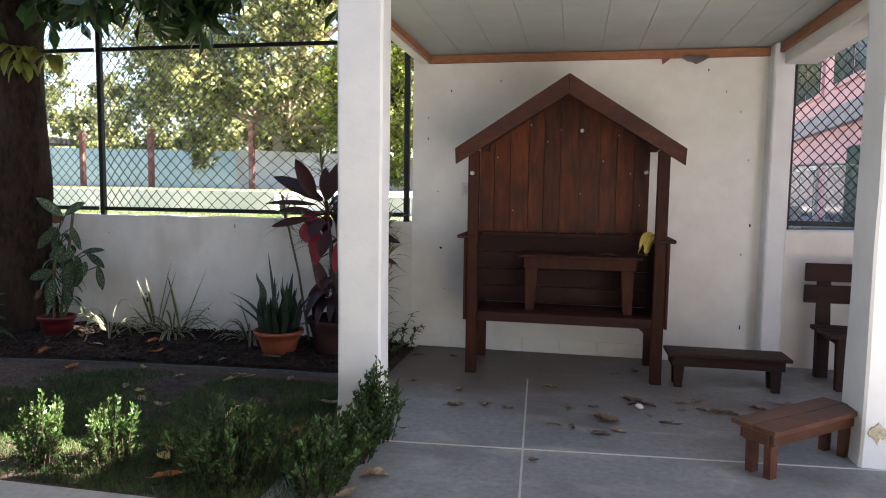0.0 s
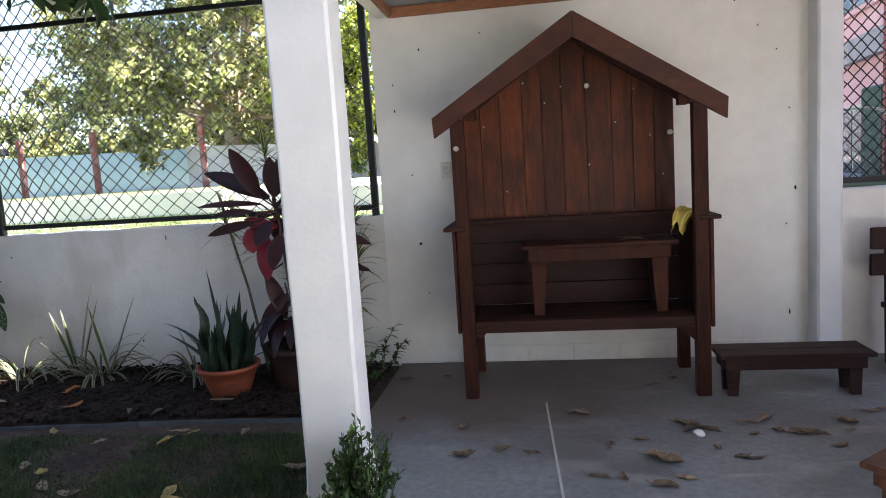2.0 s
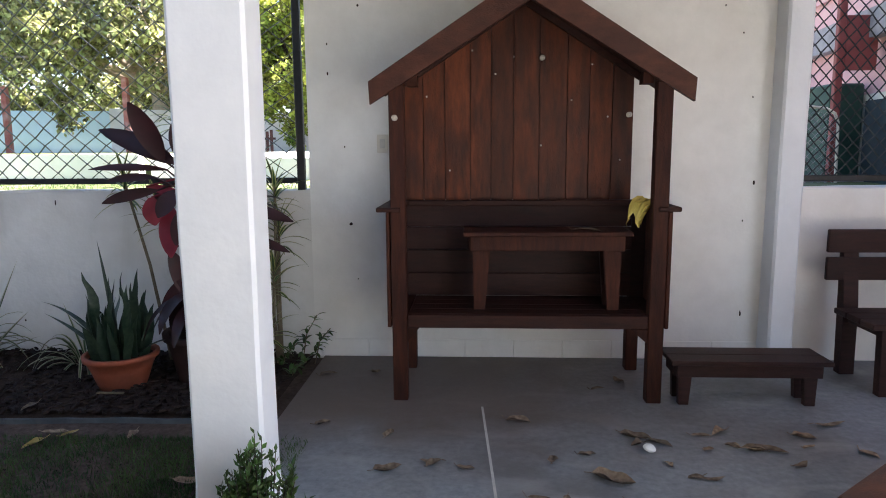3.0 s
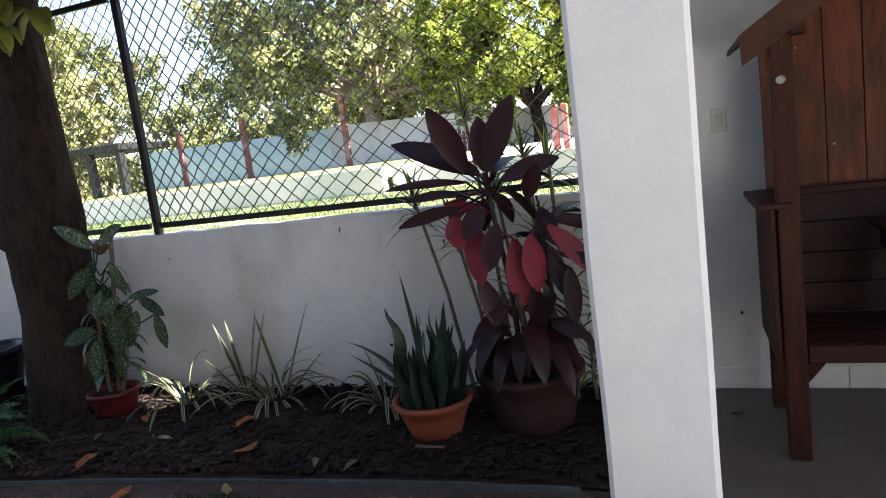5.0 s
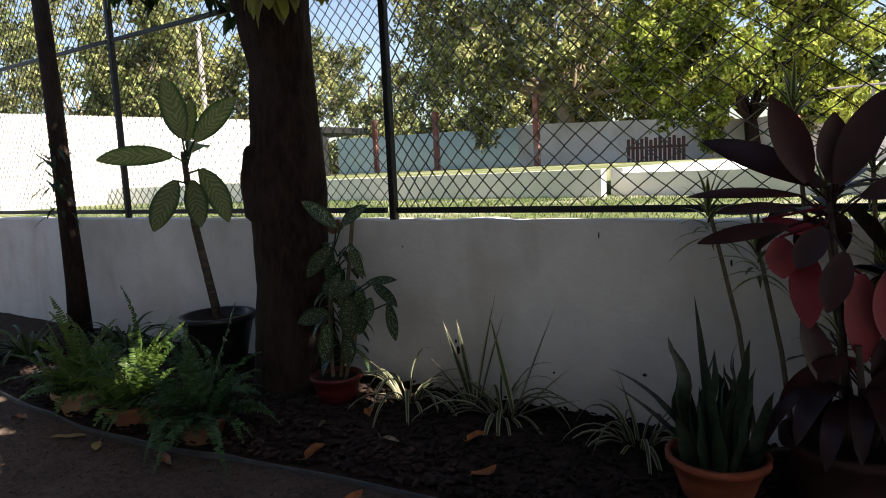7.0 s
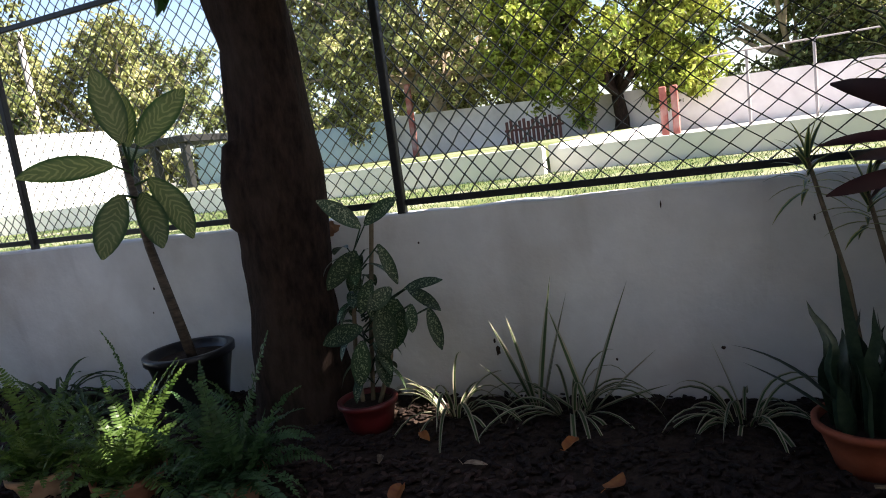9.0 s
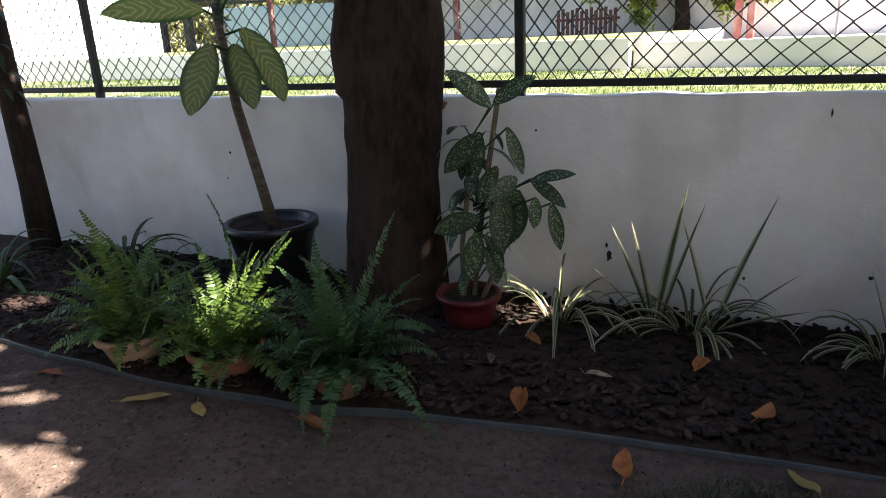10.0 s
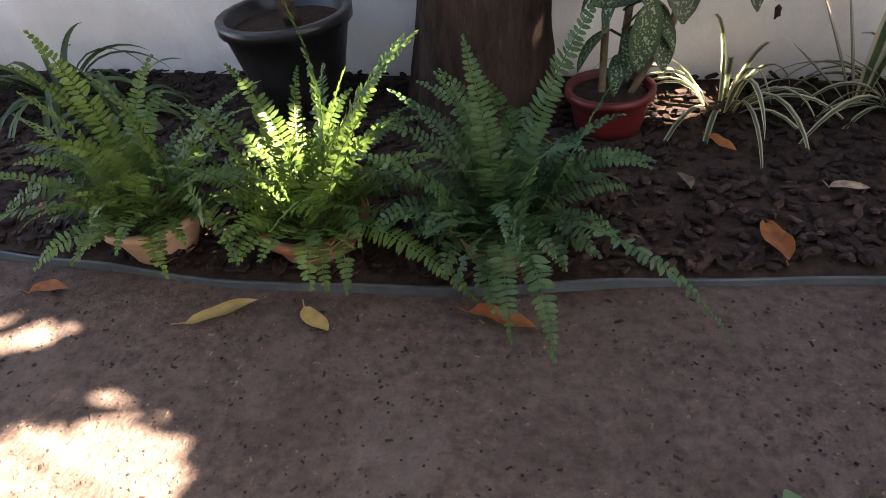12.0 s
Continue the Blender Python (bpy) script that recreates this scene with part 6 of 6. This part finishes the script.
def fallen_leaf(x, y, z, length, width, turn, material, label, seed):
    rng = random.Random(seed)
    bm = bmesh.new()
    uvl = bm.loops.layers.uv.verify()
    n = 8
    rows = []
    c1, c2 = rng.uniform(0.2, 0.9), rng.uniform(-0.3, 0.6)
    for i in range(n + 1):
        s = i / n
        w = width / 2 * (math.sin(math.pi * (0.03 + 0.95 * s) ** 0.85) ** 0.8) if 0 < i < n else width * 0.02
        zc = c2 * length * (s - 0.5) ** 2
        rows.append([bm.verts.new(((s - 0.5) * length, w * q + 0.006 * math.sin(5 * s + seed), zc + c1 * w * abs(q) * (1 + 0.3 * math.sin(9 * s + q)))) for q in (-1, -0.5, 0, 0.5, 1)])
    for a, b in zip(rows, rows[1:]):
        for k in range(4):
            f = bm.faces.new((a[k], b[k], b[k + 1], a[k + 1]))
            f.smooth = True
    tube(bm, [(-length * 0.5, 0, 0.25 * c2 * length), (-length * 0.68, 0.01, 0.012)], 0.0018, 4)
    low = min(v.co.z for v in bm.verts)
    bmesh.ops.translate(bm, verts=bm.verts, vec=(0, 0, -low))
    bmesh.ops.transform(bm, matrix=Matrix.Translation((x, y, z)) @ Matrix.Rotation(radians(turn), 4, "Z"), verts=bm.verts)
    return whole("fallen_leaf", bm, material, label, "leaf", "fallen leaves")


LEAVES_BED = [
    (-3.71, 4.90, 0.052, 0.20, 0.075, 100, "orange"), (-3.25, 4.66, 0.0, 0.18, 0.07, 100, "orange"), (-4.46, 4.50, 0.0, 0.20, 0.065, -8, "orange"),
    (-2.80, 5.10, 0.052, 0.15, 0.07, 70, "orange"), (-4.02, 3.985, 0.0, 0.13, 0.035, 8, "yleaf"), (-5.0, 4.43, 0.0, 0.14, 0.055, -40, "yleaf"),
    (-5.30, 4.42, 0.0, 0.22, 0.06, 35, "yleaf"), (-5.95, 4.44, 0.0, 0.13, 0.06, 20, "orange"), (-4.72, 3.82, 0.0, 0.085, 0.035, 15, "gleaf"),
    (-3.45, 5.20, 0.052, 0.15, 0.06, 5, "dry"), (-3.05, 5.45, 0.052, 0.15, 0.07, 80, "orange"), (-3.95, 5.2, 0.052, 0.13, 0.045, 110, "dry"),
]
LEAVES_LAWN = [
    (-1.82, 4.75, 0.01, 0.17, 0.05, 3, "dry"), (-2.25, 4.6, 0.01, 0.1, 0.06, 60, "dry"), (-1.42, 3.9, 0.0, 0.16, 0.1, 60, "yleaf"),
    (-0.92, 3.75, 0.0, 0.16, 0.07, 65, "orange"), (-2.0, 4.0, 0.0, 0.16, 0.08, 12, "dry"), (-2.5, 4.3, 0.0, 0.15, 0.07, 120, "dry"),
    (-0.28, 3.22, 0.004, 0.2, 0.1, 10, "dry"), (-0.35, 3.0, 0.004, 0.17, 0.08, 60, "dry"), (-1.3, 3.0, 0.0, 0.15, 0.07, 40, "orange"),
    (-0.62, 5.7, 0.004, 0.15, 0.08, 30, "dry"),
]
LEAVES_FLOOR = [
    (-0.07, 4.43, 0.004, 0.17, 0.07, 25, "dry"), (0.12, 4.5, 0.004, 0.1, 0.05, 70, "dry"), (0.28, 4.46, 0.004, 0.11, 0.04, -20, "dry"),
    (0.55, 5.0, 0.004, 0.17, 0.07, -15, "dry"), (0.88, 4.12, 0.004, 0.16, 0.08, -10, "dry"), (0.92, 4.36, 0.004, 0.24, 0.11, -25, "dry"),
    (0.68, 4.55, 0.004, 0.10, 0.06, 85, "dry"), (0.85, 4.62, 0.004, 0.11, 0.04, 5, "dry"), (1.12, 4.82, 0.004, 0.2, 0.07, -30, "dry"),
    (1.22, 4.75, 0.004, 0.16, 0.05, -35, "dry"), (1.45, 4.85, 0.004, 0.13, 0.05, 0, "dry"),
]
LEAVES_BOOTH = [
    (1.70, 4.7, 0.004, 0.26, 0.07, -12, "dry"), (1.95, 4.85, 0.004, 0.14, 0.06, -20, "dry"), (1.35, 4.4, 0.004, 0.15, 0.04, 5, "dry"),
    (1.8, 4.55, 0.004, 0.12, 0.05, 30, "dry"), (2.15, 5.0, 0.004, 0.22, 0.05, 10, "dry"), (1.05, 5.5, 0.004, 0.12, 0.05, 20, "dry"),
    (1.2, 5.65, 0.004, 0.12, 0.06, 120, "dry"), (0.95, 5.42, 0.967, 0.2, 0.05, -15, "dry"),
]
NAMES = {"orange": "curled orange fallen leaf on the ground", "yleaf": "pale yellow fallen leaf on the ground", "dry": "dry brown curled leaf on the ground", "gleaf": "fresh green leaf lying on the soil"}
for k, (x, y, z, a, b, c, m) in enumerate(LEAVES_BED + LEAVES_LAWN + LEAVES_FLOOR + LEAVES_BOOTH):
    s = 0.8 if m == "dry" else 1.0
    fallen_leaf(x, y, z + 0.001, a * s, b * s, c, M[m], NAMES[m] if z < 0.5 else "dry curled leaf on the small table", 300 + k)

rng = random.Random(901)
for k in range(26):
    x, y = rng.uniform(-0.5, 2.3), 3.2 + 2.6 * rng.random() ** 0.8
    if (1.3 < x < 2.3 and 3.5 < y < 4.4) or (y > 5.1 and x > -0.1):
        continue
    fallen_leaf(x, y, 0.003, rng.uniform(0.05, 0.12), rng.uniform(0.025, 0.05), rng.uniform(0, 360), M["dry"], NAMES["dry"], 500 + k)
for k in range(22):
    x = rng.uniform(-4.2, -0.9)
    y = rng.uniform(3.1, 5.6)
    if x < -3.2 and y < 5.4:
        continue
    m = rng.choice(("dry", "dry", "orange", "yleaf"))
    fallen_leaf(x, y, 0.054 if y > edge_y(x) else 0.004, rng.uniform(0.07, 0.15), rng.uniform(0.03, 0.07), rng.uniform(0, 360), M[m], NAMES[m], 600 + k)

# crumbs of soil, twigs and gravel on the bare ground
verts, faces = [], []
for k in range(11000):
    x, y = rng.uniform(-7.0, -0.8), rng.uniform(2.9, 4.75)
    if y > edge_y(x) - 0.03:
        continue
    s = rng.uniform(0.0012, 0.0045) * (1.5 if rng.random() < 0.06 else 1.0)
    L = s * rng.choice((1, 1, 1, 1.3, 1.6, 2.6))
    a = rng.uniform(0, 6.283)
    u, w = Vector((math.cos(a), math.sin(a), 0)) * L, Vector((-math.sin(a), math.cos(a), 0)) * s
    p = Vector((x, y, -0.01 + 0.016 * noise.noise(Vector((x, y, 0)) * 1.7)))
    q = len(verts)
    verts.extend((p - u - w, p + u - w * 0.8, p + u * 0.8 + w, p - u + w, p + Vector((0, 0, s * 1.3)) + u * 0.2))
    faces.extend(((q, q + 1, q + 4), (q + 1, q + 2, q + 4), (q + 2, q + 3, q + 4), (q + 3, q, q + 4)))
tagged(list_mesh("soil_crumbs", verts, faces, M["crumb"]), "small dark crumbs and bits of twig on the soil", "crumbs", kind="stuff")

# green sprig on the soil
sp = thing("green_sprig", (-3.75, 3.95, 0), "fresh green leafy sprig lying on the soil", "sprig")
for b0, d, L in (((-3.74, 3.92, 0.02), (-0.35, 0.95, 0.12), 0.16), ((-3.74, 3.90, 0.015), (0.1, -1, 0.15), 0.16), ((-3.72, 3.91, 0.02), (0.6, -0.8, 0.2), 0.17)):
    bm = bmesh.new()
    blade(bm, b0, d, L, 0.068, 0.12, 7, "oval", 0.15)
    part("leaf", bm, M["gleaf"], sp)
bm = bmesh.new()
tube(bm, [(-3.68, 4.02, 0.05), (-3.74, 3.91, 0.02)], 0.004, 5)
part("stem", bm, M["stem"], sp)

# flat pale stick beside the snake plant
st = boxed(-1.86, -1.70, 5.19, 5.21, 0.052, 0.060, 0.002)
whole("wood_stick", st, M["stem"], "flat pale wooden stick lying on the bark chips", "stick")

# broken corner of plaster at the top of the garden wall, behind the tree
bm = bmesh.new()
bmesh.ops.create_icosphere(bm, subdivisions=3, radius=0.5)
for v in bm.verts:
    q = 1 + 0.55 * noise.noise(v.co * 4.3)
    v.co = Vector((-4.62 + v.co.x * 0.17 * q, 6.119 + v.co.y * 0.022 * q, 1.115 + v.co.z * 0.10 * q))
whole("plaster_scar", bm, M["brownpot"], "broken brown patch where plaster fell off the wall", "scar", kind="structure")

# pale chip of stone on the floor
bm = bmesh.new()
bmesh.ops.create_icosphere(bm, subdivisions=2, radius=0.03)
for v in bm.verts:
    v.co *= 1 + 0.35 * noise.noise(v.co * 40)
    v.co.z *= 0.6
bmesh.ops.translate(bm, verts=bm.verts, vec=(1.155, 4.68, 0.016))
whole("pebble", bm, M["farwhite"], "small white stone on the concrete floor", "stone")


# ---- small marks on the shelter wall and a peeling strip of trim ----
def wall_mark(x, z, w, h, seed):
    bm = bmesh.new()
    bmesh.ops.create_icosphere(bm, subdivisions=2, radius=0.5)
    for v in bm.verts:
        q = 1 + 0.5 * noise.noise(v.co * 3 + Vector((seed * 3.7, 0, 0)))
        v.co = Vector((x + v.co.x * w * q, WALL_Y - 0.001 + v.co.y * 0.012, z + v.co.z * h * q))
    whole("wall_mark", bm, M["soil"], "small dark mud speck on the painted wall", "speck", "mud specks on the wall")


for k, a in enumerate(((-0.66, 1.93, 0.016, 0.03), (-0.66, 2.12, 0.012, 0.02), (-0.45, 2.36, 0.018, 0.02), (-0.53, 0.93, 0.03, 0.03), (-0.49, 0.55, 0.014, 0.014), (-0.25, 0.43, 0.02, 0.025), (0.0, 2.44, 0.016, 0.016), (-0.56, 1.45, 0.012, 0.02), (1.75, 2.5, 0.016, 0.03), (2.02, 2.15, 0.014, 0.014), (2.1, 1.75, 0.012, 0.016), (2.14, 1.2, 0.02, 0.045), (2.08, 0.95, 0.012, 0.02), (2.1, 0.32, 0.016, 0.05), (1.9, 2.32, 0.012, 0.02))):
    wall_mark(a[0], a[1], a[2] * 0.7, a[3] * 0.75, k)

for k, a in enumerate(((-3.585, 0.30, 0.03, 0.06), (-3.60, 0.36, 0.014, 0.03), (-4.0, 0.98, 0.012, 0.014), (-2.9, 0.24, 0.012, 0.016), (-6.15, 0.8, 0.014, 0.02), (-6.2, 0.62, 0.01, 0.014), (-2.35, 0.3, 0.02, 0.02), (-1.9, 0.95, 0.01, 0.03), (-2.6, 1.08, 0.008, 0.04))):
    wall_mark(*a, 40 + k)

bm = bmesh.new()
rows = []
for i in range(7):
    s = i / 6
    rows.append([bm.verts.new((1.52 + 0.22 * s, 6.07 - 0.02 * math.sin(3 * s) - 0.03 * q, 2.61 - (0.02 + 0.05 * math.sin(math.pi * s) + 0.02 * noise.noise(Vector((s * 5, q, 0)))) * q)) for q in (0, 0.5, 1)])
for a, b in zip(rows, rows[1:]):
    for k in range(2):
        bm.faces.new((a[k], b[k], b[k + 1], a[k + 1]))
bmesh.ops.solidify(bm, geom=bm.faces, thickness=0.003)
whole("peeling_strip", bm, M["grey"], "torn grey strip hanging from the ceiling trim", "strip")
bm = prism([(1.36, 2.60), (1.44, 2.60), (1.37, 2.545)], 6.078, 6.083)
whole("red_paper_scrap", bm, M["redpost"], "small torn red paper scrap at the trim", "scrap")
